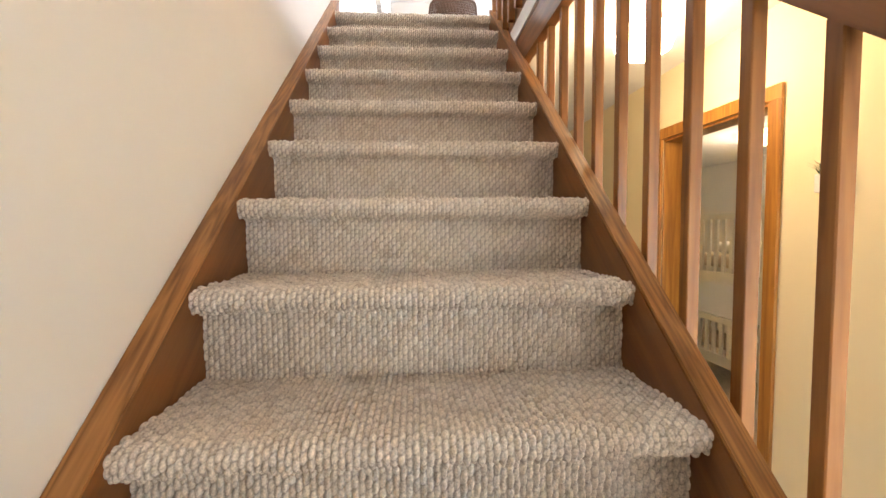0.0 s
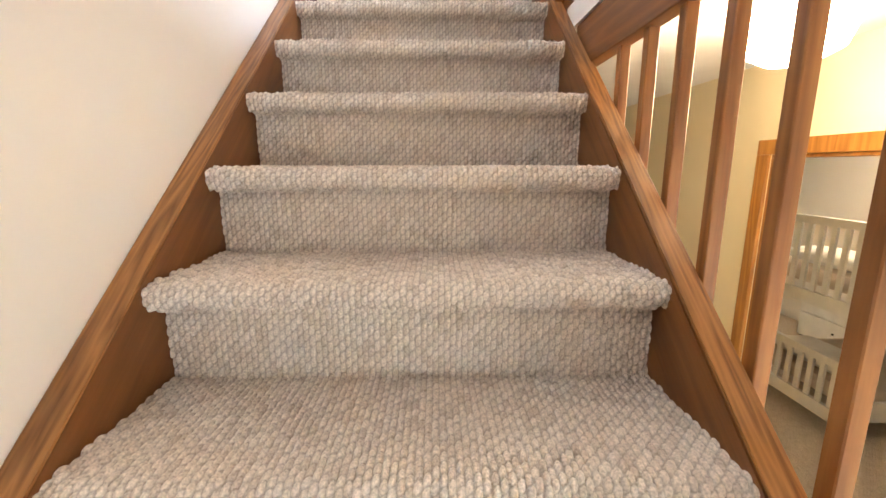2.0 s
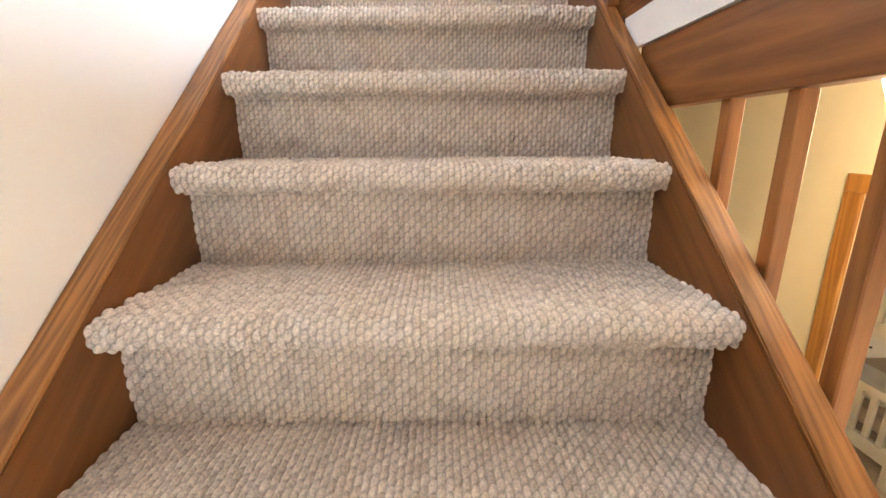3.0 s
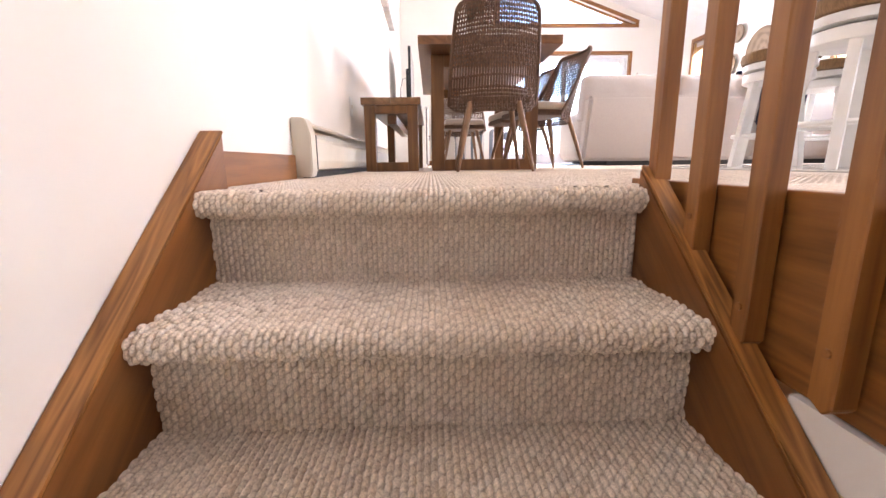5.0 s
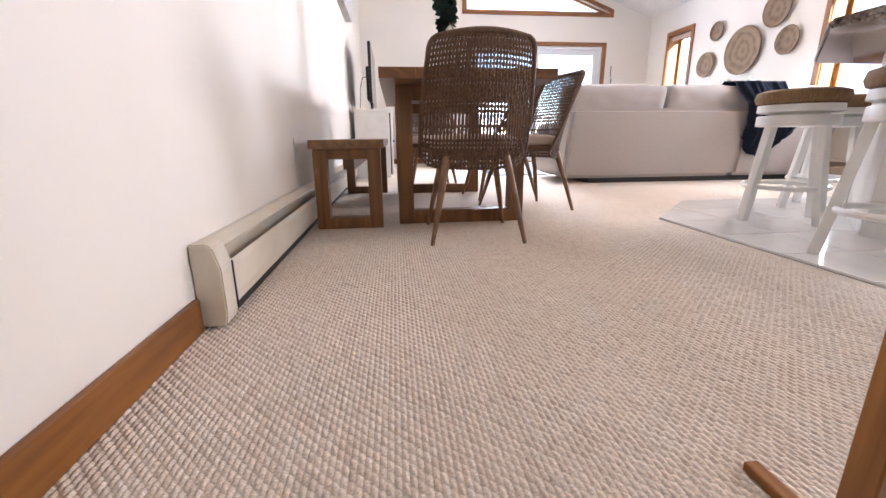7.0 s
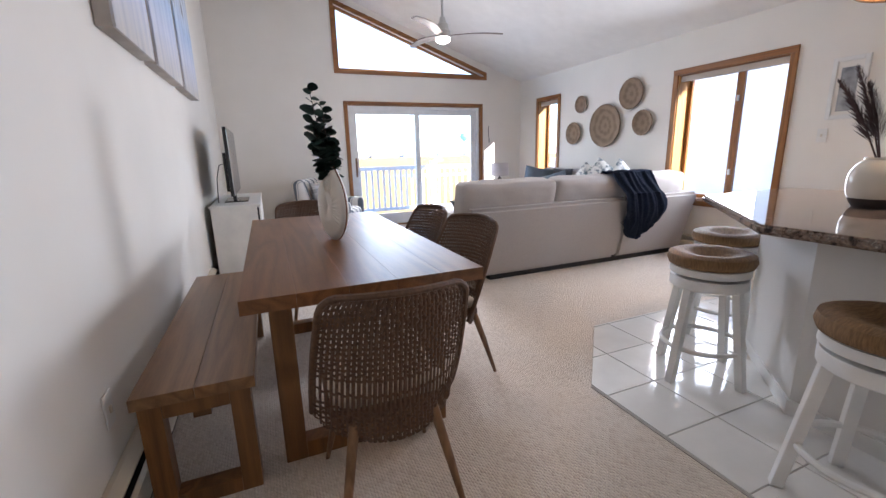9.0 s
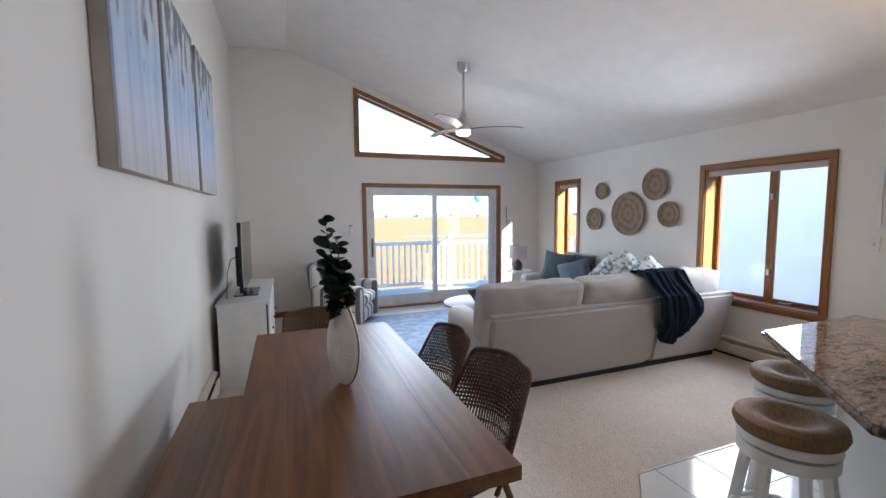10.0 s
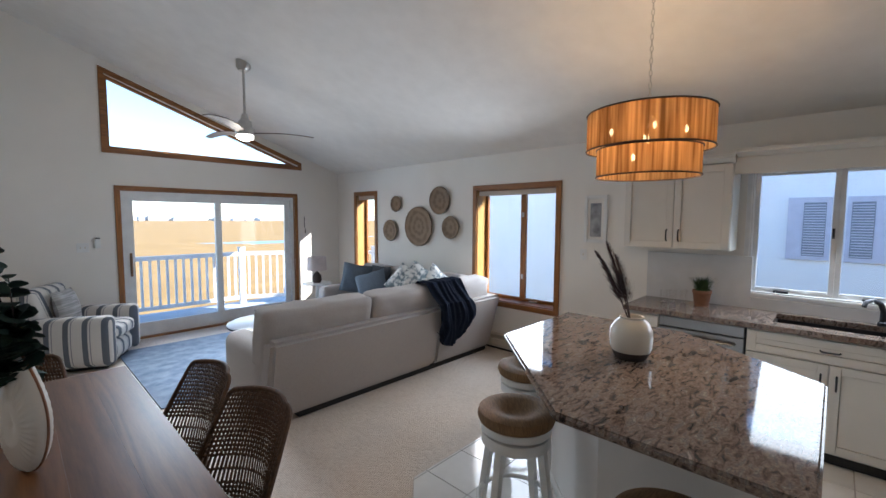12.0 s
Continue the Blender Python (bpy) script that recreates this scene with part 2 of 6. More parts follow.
def tube(bm, pts, radius, seg=10, close=True):
    """A round bar through points; radius a number or one a point."""
    rad = radius if isinstance(radius, (list, tuple)) else [radius] * len(pts)
    pts = [Vector(p) for p in pts]
    rings = []
    side = None
    for i, p in enumerate(pts):
        d = (pts[min(i + 1, len(pts) - 1)] - pts[max(i - 1, 0)]).normalized()
        if side is None:
            side = d.orthogonal().normalized()
        side = (side - d * side.dot(d)).normalized()
        up = d.cross(side)
        rings.append([bm.verts.new(p + rad[i] * (math.cos(a) * side + math.sin(a) * up)) for a in (2 * math.pi * k / seg for k in range(seg))])
    for r0, r1 in zip(rings, rings[1:]):
        for k in range(seg):
            bm.faces.new((r0[k], r0[(k + 1) % seg], r1[(k + 1) % seg], r1[k]))
    if close:
        bm.faces.new(rings[0][::-1])
        bm.faces.new(rings[-1])


def lathe(bm, profile, seg=32, centre=(0, 0, 0), squash=1.0):
    """Turns (radius, z) pairs round the z axis."""
    rings = []
    for r, z in profile:
        if r < 1e-5:
            rings.append([bm.verts.new((centre[0], centre[1], centre[2] + z))])
        else:
            rings.append([bm.verts.new((centre[0] + r * math.cos(a), centre[1] + squash * r * math.sin(a), centre[2] + z)) for a in (2 * math.pi * k / seg for k in range(seg))])
    for r0, r1 in zip(rings, rings[1:]):
        for k in range(seg):
            q = (k + 1) % seg
            if len(r0) == 1 and len(r1) > 1:
                bm.faces.new((r0[0], r1[q], r1[k]))
            elif len(r1) == 1 and len(r0) > 1:
                bm.faces.new((r0[k], r0[q], r1[0]))
            elif len(r0) > 1:
                bm.faces.new((r0[k], r0[q], r1[q], r1[k]))
    bmesh.ops.recalc_face_normals(bm, faces=bm.faces)


def mesh_of(name, bm, mat, smooth=False):
    me = bpy.data.meshes.new(name)
    bm.to_mesh(me)
    bm.free()
    me.materials.append(mat)
    if smooth:
        me.shade_smooth()
        me.set_sharp_from_angle(angle=radians(40))
    return me


def part(name, bm, mat, parent=None, label="", smooth=False):
    ob = new(name, mesh_of(name, bm, mat, smooth))
    if parent:
        ob.parent = parent
    return tagged(ob, label)


def setting(name, bm, mat, label, category, smooth=False):
    return tagged(part(name, bm, mat, None, "", smooth), label, category, "", "structure")


def thing(name, label, category, group="", m=None):
    ob = new(name)
    ob.empty_display_size = 0.1
    if m is not None:
        ob.matrix_world = m
    return tagged(ob, label, category, group)


def boxpart(name, mat, parent, x0, x1, y0, y1, z0, z1, bevel=0.004, label=""):
    bm = bmesh.new()
    box(bm, x0, x1, y0, y1, z0, z1, bevel)
    return part(name, bm, mat, parent, label)


def roof_z(x):
    if x < RIDGE_X:
        return 4.03 + (RIDGE_Z - 4.03) * x / RIDGE_X
    return RIDGE_Z + (EAVE_Z - RIDGE_Z) * (x - RIDGE_X) / (RX - RIDGE_X)


# ---- walls ----
bm = bmesh.new()
box(bm, -T, 0, BY - T, FY + T, LOW, 4.03)
setting("wall_west", bm, WALL, "plain warm white painted wall beside the stairs", "wall")

bm = bmesh.new()                       # slider wall, round the door and the raked window
sx0, sx1, sz1 = 1.93, 4.39, 2.06
tx0, tx1, tz0, tz1, tz2 = 1.83, 4.47, 2.595, 3.545, 2.60
for poly in ([(0, LOW), (sx0, LOW), (sx0, tz0), (0, tz0)], [(sx0, LOW), (sx1, LOW), (sx1, -0.02), (sx0, -0.02)],
             [(sx1, LOW), (RX, LOW), (RX, EAVE_Z), (sx1, EAVE_Z)], [(sx0, sz1), (sx1, sz1), (sx1, tz0), (sx0, tz0)],
             [(0, tz0), (tx0, tz0), (tx0, tz1), (tx0, roof_z(tx0)), (RIDGE_X, RIDGE_Z), (0, 4.03)],
             [(tx0, tz1), (tx1, tz2), (sx1, EAVE_Z + 0.001), (RX, EAVE_Z), (tx0, roof_z(tx0))]):
    prism(bm, poly, 1, FY, FY + T)
setting("wall_north", bm, WALL, "white gable wall with sliding door and raked window", "wall")

W1 = (6.44, 6.985, 0.76, 2.10)         # y0, y1, z0, z1 of the openings in the window wall
W2 = (3.005, 4.18, 0.62, 2.075)
W3 = (-1.50, 1.175, 1.075, 2.12)
bm = bmesh.new()
ys = [BY - T, W3[0], W3[1], W2[0], W2[1], W1[0], W1[1], FY]
for i in range(0, 8, 2):
    box(bm, RX, RX + TE, ys[i], ys[i + 1], LOW, EAVE_Z + 0.1)
for y0, y1, z0, z1 in (W1, W2, W3):
    box(bm, RX, RX + TE, y0, y1, LOW, z0)
    box(bm, RX, RX + TE, y0, y1, z1, EAVE_Z + 0.1)
setting("wall_east", bm, WALL, "white painted wall with three windows", "wall")

bm = bmesh.new()
for poly in ([(0, LOW), (1.15, LOW), (1.15, LOW + 2.05), (0, LOW + 2.05)], [(1.97, LOW), (RX, LOW), (RX, LOW + 2.05), (1.97, LOW + 2.05)],
             [(0, LOW + 2.05), (RX, LOW + 2.05), (RX, EAVE_Z), (RIDGE_X, RIDGE_Z), (0, 4.03)]):
    prism(bm, poly, 1, BY - T, BY)
setting("wall_south", bm, WALL, "plain white wall closing the stairwell", "wall")

bm = bmesh.new()
prism(bm, [(-T, 4.03), (RIDGE_X, RIDGE_Z), (RX + T + 0.4, roof_z(RX + T + 0.4)), (RX + T + 0.4, roof_z(RX + T + 0.4) + 0.25), (RIDGE_X, RIDGE_Z + 0.25), (-T, 4.28)], 1, BY - T, FY + T + 0.3)
setting("ceiling", bm, CEIL, "vaulted ceiling in rough white plaster", "ceiling")

# upper floor slab, with the stairwell left open
EDGE = 1.045                           # edge of the floor beside the stairwell
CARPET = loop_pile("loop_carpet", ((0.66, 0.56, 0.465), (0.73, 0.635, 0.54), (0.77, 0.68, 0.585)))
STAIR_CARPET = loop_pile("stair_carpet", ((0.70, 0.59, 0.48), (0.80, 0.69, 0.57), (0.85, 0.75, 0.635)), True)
bm = bmesh.new()
box(bm, 0, RX, 2.0, FY, -0.26, 0)
box(bm, 2.05, RX, 0.03, 2.0, -0.26, 0)
box(bm, 0, 2.05, 0.03, 2.0, -0.26, -0.012)
box(bm, EDGE, RX, BY, 0.03, -0.26, 0)
setting("floor", bm, CARPET, "beige loop-pile carpet floor", "floor")

# stairs
stairs = thing("stairs", "carpeted staircase with oak stringers", "stairs")
stairs["kind"] = "structure"


def slope(y):
    return 0.83 * y + 0.022


def loops(U, V):
    """Height of the loops, in staggered columns, and a random number for each."""
    rng = np.random.RandomState(4)
    wob = rng.rand(60, 110) * 2 - 1
    shift = U / 0.0112
    ci = np.floor(shift).astype(int)
    row = V / 0.0220 + 0.5 * (ci % 2) + 0.30 * (shift - ci)
    ri = np.floor(row).astype(int)
    w = wob[ri % 60, ci % 110]
    fu, fv = shift - ci - 0.5, row - ri - 0.5
    bump = np.clip(1 - (1.75 * fu) ** 2 - (1.65 * fv) ** 2, 0, 1)
    return 0.0105 * bump ** 0.6 * (0.85 + 0.3 * w) + 0.0008 * w - 0.0080, w


def sheet_mesh(name, X, Y, Z, U, V, mat):
    m, n = X.shape
    co = np.stack([X, Y, Z], -1).reshape(-1, 3)
    idx = np.arange(m * n).reshape(m, n)
    quads = np.stack([idx[:-1, :-1], idx[1:, :-1], idx[1:, 1:], idx[:-1, 1:]], -1).reshape(-1, 4)
    me = bpy.data.meshes.new(name)
    me.from_pydata(co.tolist(), [], quads.tolist())
    uv = me.uv_layers.new(name="unrolled")
    corners = np.zeros(len(me.loops), dtype=np.int32)
    me.loops.foreach_get("vertex_index", corners)
    flat = np.stack([U, V], -1).reshape(-1, 2)
    uv.data.foreach_set("uv", flat[corners].astype(np.float32).ravel())
    me.materials.append(mat)
    me.shade_smooth()
    return me


def woven_floor(x0, x1, y0, y1):
    """The loops of the upper carpet round the stair head, flattening towards the far edges."""
    U, V = np.meshgrid(np.linspace(x0, x1, int((x1 - x0) / 0.0037)), np.linspace(y1, y0, int((y1 - y0) / 0.0046)))
    hgt, w = loops(U, V)
    fade = np.clip((x1 - U) / 0.35, 0, 1) * np.clip((y1 - V) / 0.8, 0, 1) * np.where(U > EDGE, np.clip((V - y0) / 0.2, 0, 1), 1)
    return sheet_mesh("stair_head_carpet", U, V, 0.4 * hgt * fade, U, V, CARPET)


def carpet_step(tread):
    """One carpeted step: tread, rolled nosing and riser."""
    r, h = 0.027, 0.0026
    path = []
    y = tread
    while y > 0:
        path.append((y, 0.0, 0.0, 1.0))
        y -= h
    for i in range(29):
        a = math.pi / 2 + math.pi * i / 28
        path.append((r * math.cos(a), -r + r * math.sin(a), math.cos(a), math.sin(a)))
    path += [(r * 0.5, -2 * r - 0.001, -0.5, -0.86), (0.022, -2 * r - 0.003, -0.9, -0.3)]
    z = -2 * r - 0.006
    while z > -RISE - 0.03:
        path.append((0.026, z, -1.0, 0.0))
        z -= h
    P = np.array(path)
    run = np.concatenate([[0], np.cumsum(np.hypot(np.diff(P[:, 0]), np.diff(P[:, 1])))])
    U, V = np.meshgrid(np.linspace(SX0 - 0.004, SX1 + 0.004, 470), run)
    hgt, w = loops(U, V)
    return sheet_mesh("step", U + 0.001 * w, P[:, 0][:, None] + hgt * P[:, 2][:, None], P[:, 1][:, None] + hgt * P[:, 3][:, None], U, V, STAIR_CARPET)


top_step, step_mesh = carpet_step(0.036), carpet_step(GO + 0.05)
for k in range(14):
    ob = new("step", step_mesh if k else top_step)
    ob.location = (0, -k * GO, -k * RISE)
    ob.parent = stairs
tagged(new("stair_head_carpet", woven_floor(0.0005, 2.0505, 0.03, 2.0005)), "beige woven loop carpet at the head of the stairs", "carpet", "", "structure")
bm = bmesh.new()
prism(bm, [(0.03, -0.226), (-13 * GO + 0.06, -0.226 - 0.83 * (13 * GO - 0.03)), (-13 * GO + 0.06, LOW), (-13 * GO + 0.5, LOW), (0.03, -0.6)], 0, SX0 + 0.001, SX1 - 0.001)
part("carriage", bm, OAK_Y, stairs)
for x0, x1, end in ((0.0005, SX0, 0.125), (SX1, SX1 + 0.042, 0.02)):
    bm = bmesh.new()
    y0 = -3.35
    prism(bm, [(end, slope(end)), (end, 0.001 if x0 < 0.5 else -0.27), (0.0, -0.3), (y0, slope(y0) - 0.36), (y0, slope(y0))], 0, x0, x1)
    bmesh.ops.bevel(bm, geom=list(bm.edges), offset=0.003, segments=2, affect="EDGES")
    stringer = part("stringer", bm, OAK_SHADED, stairs)
    # thin strip that carries the lit tone of the stringer's top face
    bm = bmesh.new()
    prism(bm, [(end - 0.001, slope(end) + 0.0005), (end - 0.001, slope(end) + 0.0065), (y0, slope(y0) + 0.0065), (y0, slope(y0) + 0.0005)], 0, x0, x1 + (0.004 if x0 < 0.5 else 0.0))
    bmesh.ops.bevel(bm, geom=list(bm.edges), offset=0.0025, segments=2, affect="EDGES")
    part("cap", bm, OAK_LIT, stringer, "grained oak strip with the light on the stringer top in its colour")
bm = bmesh.new()
prism(bm, [(-0.45, slope(-0.45) - 0.012), (-0.45, slope(-0.45) - 0.09), (-3.35, slope(-3.35) - 0.09), (-3.35, slope(-3.35) - 0.012)], 0, SX1 + 0.042, SX1 + 0.062)
bmesh.ops.bevel(bm, geom=list(bm.edges), offset=0.004, segments=2, affect="EDGES")
part("shoe_rail", bm, OAK_LIT, stairs)
bm = bmesh.new()
box(bm, SX1 + 0.05, SX1 + 0.09, -3.35, 2.9, LOW, -2.05)
part("spandrel_wall", bm, HALL, stairs)

# lower hall
bm = bmesh.new()
box(bm, -T, 6, BY - T, 4.0, LOW - 0.2, LOW)
setting("hall_floor", bm, CARPET, "beige carpet on the lower floor", "floor")
bm = bmesh.new()
DY0, DY1, DZ = -0.83, -0.05, LOW + 2.04
for a in ((BY, DY0, LOW, -0.3), (DY1, 4.0, LOW, -0.3), (DY0, DY1, DZ, -0.3)):
    box(bm, HX, HX + 0.12, *a)
box(bm, 0, HX + 0.12, 3.0, 3.12, LOW, -0.3)
setting("hall_wall", bm, HALL, "cream painted wall of the lower hall", "wall")
bm = bmesh.new()
box(bm, EDGE + 0.02, RX, BY, FY, -0.34, -0.262)
box(bm, 0, EDGE + 0.02, 0.3, FY, -0.34, -0.262)
setting("hall_ceiling", bm, CEIL, "white ceiling of the lower hall", "ceiling")

# ground
bm = bmesh.new()
box(bm, -3000, 3000, -3000, 3000, -3.4, -3.2)
setting("ground", bm, material("marsh_grass", (0.40, 0.235, 0.065), 0.9, (0.28, 0.165, 0.048), 0.4), "golden marsh grass reaching the horizon", "ground")

# ---- more materials ----
BENCH_TOP = wood("bench_top", (0.145, 0.068, 0.027), (0.255, 0.130, 0.055), 0.35, 1, 6.0)
TABLE_WOOD = wood("acacia_top", (0.100, 0.038, 0.012), (0.205, 0.084, 0.029), 0.36, 1, 6.0)
BENCH_WOOD = wood("acacia_leg", (0.10, 0.040, 0.010), (0.21, 0.092, 0.026), 0.40, 2, 6.0)
LEG_WOOD = wood("ash_leg", (0.12, 0.055, 0.024), (0.24, 0.125, 0.058), 0.45, 2)
WICKER = material("brown_wicker", (0.135, 0.066, 0.032), 0.6, (0.062, 0.029, 0.014), 60, bump=0.3)
SEAT = material("oatmeal_cushion", (0.58, 0.50, 0.42), 0.9, (0.50, 0.43, 0.36), 90, bump=0.3)
SOFA = material("grey_linen", (0.44, 0.405, 0.38), 0.92, (0.38, 0.35, 0.33), 110, bump=0.35, bump_scale=300, spec=0.06)
NAVY = material("navy_knit", (0.035, 0.045, 0.075), 0.95, (0.018, 0.025, 0.045), 60, bump=0.5, spec=0.1)
BLUE = material("slate_blue_cloth", (0.115, 0.15, 0.19), 0.9, (0.08, 0.105, 0.14), 50, bump=0.3)
PALEBLUE = material("pale_blue_cloth", (0.27, 0.31, 0.37), 0.9, (0.21, 0.25, 0.31), 40, bump=0.3)
CHARCOAL = material("charcoal_cloth", (0.06, 0.065, 0.075), 0.9, (0.03, 0.032, 0.04), 40, bump=0.3)
FLORAL = material("floral_cloth", (0.68, 0.67, 0.64), 0.9, (0.16, 0.20, 0.22), 14, 2, mix=0.12)
DARKMETAL = material("dark_steel", (0.05, 0.05, 0.055), 0.35, metal=0.8)
NICKEL = material("brushed_nickel", (0.55, 0.54, 0.52), 0.3, metal=1.0)
STEEL = material("stainless_steel", (0.30, 0.29, 0.28), 0.28, stretch=(1, 1, 40), scale=20, metal=1.0)
RUSH = material("woven_rush", (0.29, 0.165, 0.072), 0.7, (0.13, 0.07, 0.028), 34, stretch=(1, 6, 1), bump=0.8, bump_scale=60)
BASKET = material("seagrass", (0.30, 0.20, 0.12), 0.85, (0.13, 0.085, 0.055), 26, bump=0.6, bump_scale=90)
CERAMIC = material("white_ceramic", (0.66, 0.61, 0.54), 0.3, (0.66, 0.62, 0.56), 18, bump=0.08)
GLAZE = material("cream_glaze", (0.72, 0.67, 0.58), 0.12, (0.68, 0.62, 0.53), 6)
CLAY = material("raw_brown_clay", (0.075, 0.05, 0.04), 0.8, (0.045, 0.03, 0.025), 30, bump=0.3)
TERRACOTTA = material("terracotta", (0.28, 0.13, 0.07), 0.8, (0.2, 0.09, 0.05), 20, bump=0.2)
LEAF = material("eucalyptus_leaf", (0.032, 0.065, 0.05), 0.55, (0.018, 0.04, 0.03), 20, obvar=0.35)
GREEN = material("grass_leaf", (0.06, 0.11, 0.03), 0.6, (0.03, 0.06, 0.015), 30)
PLUME = material("dark_plume", (0.075, 0.04, 0.04), 0.85, (0.035, 0.018, 0.02), 40)
TILE = material("ceramic_floor_tile", (0.80, 0.78, 0.74), 0.10, (0.72, 0.70, 0.66), 7, obvar=0.05)
GROUT = material("tile_grout", (0.44, 0.41, 0.37), 0.9, bump=0.3)
CABINET = material("cream_cabinet_paint", (0.70, 0.67, 0.61), 0.38, (0.67, 0.64, 0.58), 5, blotch=0.02)
BASE = material("island_panel_paint", (0.70, 0.68, 0.65), 0.5, (0.66, 0.64, 0.61), 4, blotch=0.03)
VINYL = material("white_vinyl", (0.80, 0.80, 0.79), 0.4, blotch=0.02)
SCREEN = material("black_screen", (0.008, 0.008, 0.01), 0.12)


def cushion(bm, sx, sy, sz, puff=0.25, m=None, n=9, wrinkle=0.0, seed=0, corner=0.75):
    """A soft box: rounded, swelling towards the middle of each face."""
    start = len(bm.verts)
    r = bmesh.ops.create_cube(bm, size=2)
    bmesh.ops.subdivide_edges(bm, edges=list({e for v in r["verts"] for e in v.link_edges}), cuts=n, use_grid_fill=True)
    bm.verts.ensure_lookup_table()
    vs = [v for v in bm.verts][start:]
    half = Vector((sx / 2, sy / 2, sz / 2))
    rad = min(half) * corner
    for v in vs:
        c = v.co.copy()
        p = Vector((c.x * half.x, c.y * half.y, c.z * half.z))
        inner = Vector([max(-(half[i] - rad), min(half[i] - rad, p[i])) for i in range(3)])
        d = p - inner
        if d.length > 1e-6:
            p = inner + d.normalized() * min(rad, d.length) if d.length > rad else p
        thin = min(range(3), key=lambda i: half[i])
        a, b2 = [i for i in range(3) if i != thin]
        swell = (1 - c[a] ** 2) * (1 - c[b2] ** 2)
        p[thin] *= 1 - puff * 0.5 + puff * swell
        if wrinkle:
            p += Vector(noise.noise_vector(p * 7 + Vector((seed, 0, 0)))) * wrinkle + Vector(noise.noise_vector(p * 22 + Vector((seed, 3, 0)))) * wrinkle * 0.35
        v.co = p
    if m is not None:
        bmesh.ops.transform(bm, matrix=m, verts=vs)


def soft(name, mat, parent, size, m, puff=0.25, wrinkle=0.0, label="", n=9, seed=0, corner=0.75):
    bm = bmesh.new()
    cushion(bm, *size, puff, m, n, wrinkle, seed, corner)
    return part(name, bm, mat, parent, label, True)


# ---- railings beside the stairwell ----
PITCH = 0.1425
guard = thing("stair_guard", "oak guard with square balusters above the stairwell", "railing")
boxpart("fascia", OAK_Y, guard, 1.02, EDGE - 0.002, BY, 0.16, -0.26, 0.012, 0.003)
boxpart("floor_edging", OAK_Y, guard, 1.0, 1.05, -0.01, 0.09, 0.0, 0.008, 0.003)
boxpart("top_rail", OAK_Y, guard, 0.97, 1.045, BY + 0.02, 0.06, 0.90, 0.95, 0.008)
for i in range(24):
    y = 0.0 - PITCH * i
    low = max(slope(y) + 0.002, -0.235) if i else 0.014
    bm = bmesh.new()
    w = 0.0165
    if low > -0.2:
        prism(bm, [(y - w, max(slope(y - w), -0.25) if i else low), (y + w, slope(y + w) if i else low), (y + w, 0.90), (y - w, 0.90)], 0, 0.9835, 1.0165)
    else:
        prism(bm, [(y - w, low), (y - w * 0.3, low - 0.012), (y + w, low), (y + w, 0.90), (y - w, 0.90)], 0, 0.9835, 1.0165)
    bmesh.ops.bevel(bm, geom=list(bm.edges), offset=0.002, segments=1, affect="EDGES")
    bal = part("baluster", bm, OAK_Z, guard)
    if i:
        bm = bmesh.new()
        bmesh.ops.create_cone(bm, segments=10, radius1=0.006, radius2=0.006, depth=0.004, cap_ends=True, matrix=pose(0.9825, y, max(low + 0.05, -0.17), 0, 90, 0))
        part("plug", bm, OAK_X, bal, "round wooden screw plug")

boxpart("edge_band", CEIL, None, 1.012, 1.06, BY, -0.36, -0.345, -0.263, 0.0)
tagged(bpy.data.objects["edge_band"], "white plaster band under the upper floor edge", "trim", "", "structure")

rail = thing("stair_railing", "oak stair railing with square balusters and sloping handrail", "railing")
boxpart("header_board", OAK_Y, rail, 1.02, 1.062, -1.47, -0.45, -0.49, -0.346, 0.003)
bm = bmesh.new()
prism(bm, [(-1.42, -0.42), (-1.42, -0.49), (-3.3, -0.49 - 0.83 * 1.88), (-3.3, -0.41 - 0.83 * 1.88)], 0, 1.012, 1.072)
bmesh.ops.bevel(bm, geom=list(bm.edges), offset=0.006, segments=2, affect="EDGES")
part("handrail", bm, OAK_SHADED, rail)
for i in range(-8, 10):
    y = -2.047 + 0.1425 * i
    top = min(-0.485, -0.49 + 0.83 * (y + 1.42))
    low = slope(y) - 0.024
    if top - low < 0.05:
        continue
    bm = bmesh.new()
    w = 0.013
    prism(bm, [(y - w, slope(y - w) - 0.10), (y + w, slope(y + w) - 0.10), (y + w, top + 0.004), (y - w, top + 0.004)], 0, 1.034, 1.060)
    bmesh.ops.bevel(bm, geom=list(bm.edges), offset=0.002, segments=1, affect="EDGES")
    part("baluster", bm, OAK_Z, rail)

# ---- skirting and heaters ----
bm = bmesh.new()
box(bm, 0.001, 0.016, 0.127, 0.745, 0, 0.088, 0.003)
setting("baseboard", bm, OAK_Y, "oak skirting board along the wall", "baseboard")
bm = bmesh.new()
box(bm, 0.001, 1.86, FY - 0.016, FY - 0.001, 0, 0.088, 0.003)
setting("baseboard_north", bm, OAK_X, "oak skirting board below the gable wall", "baseboard")


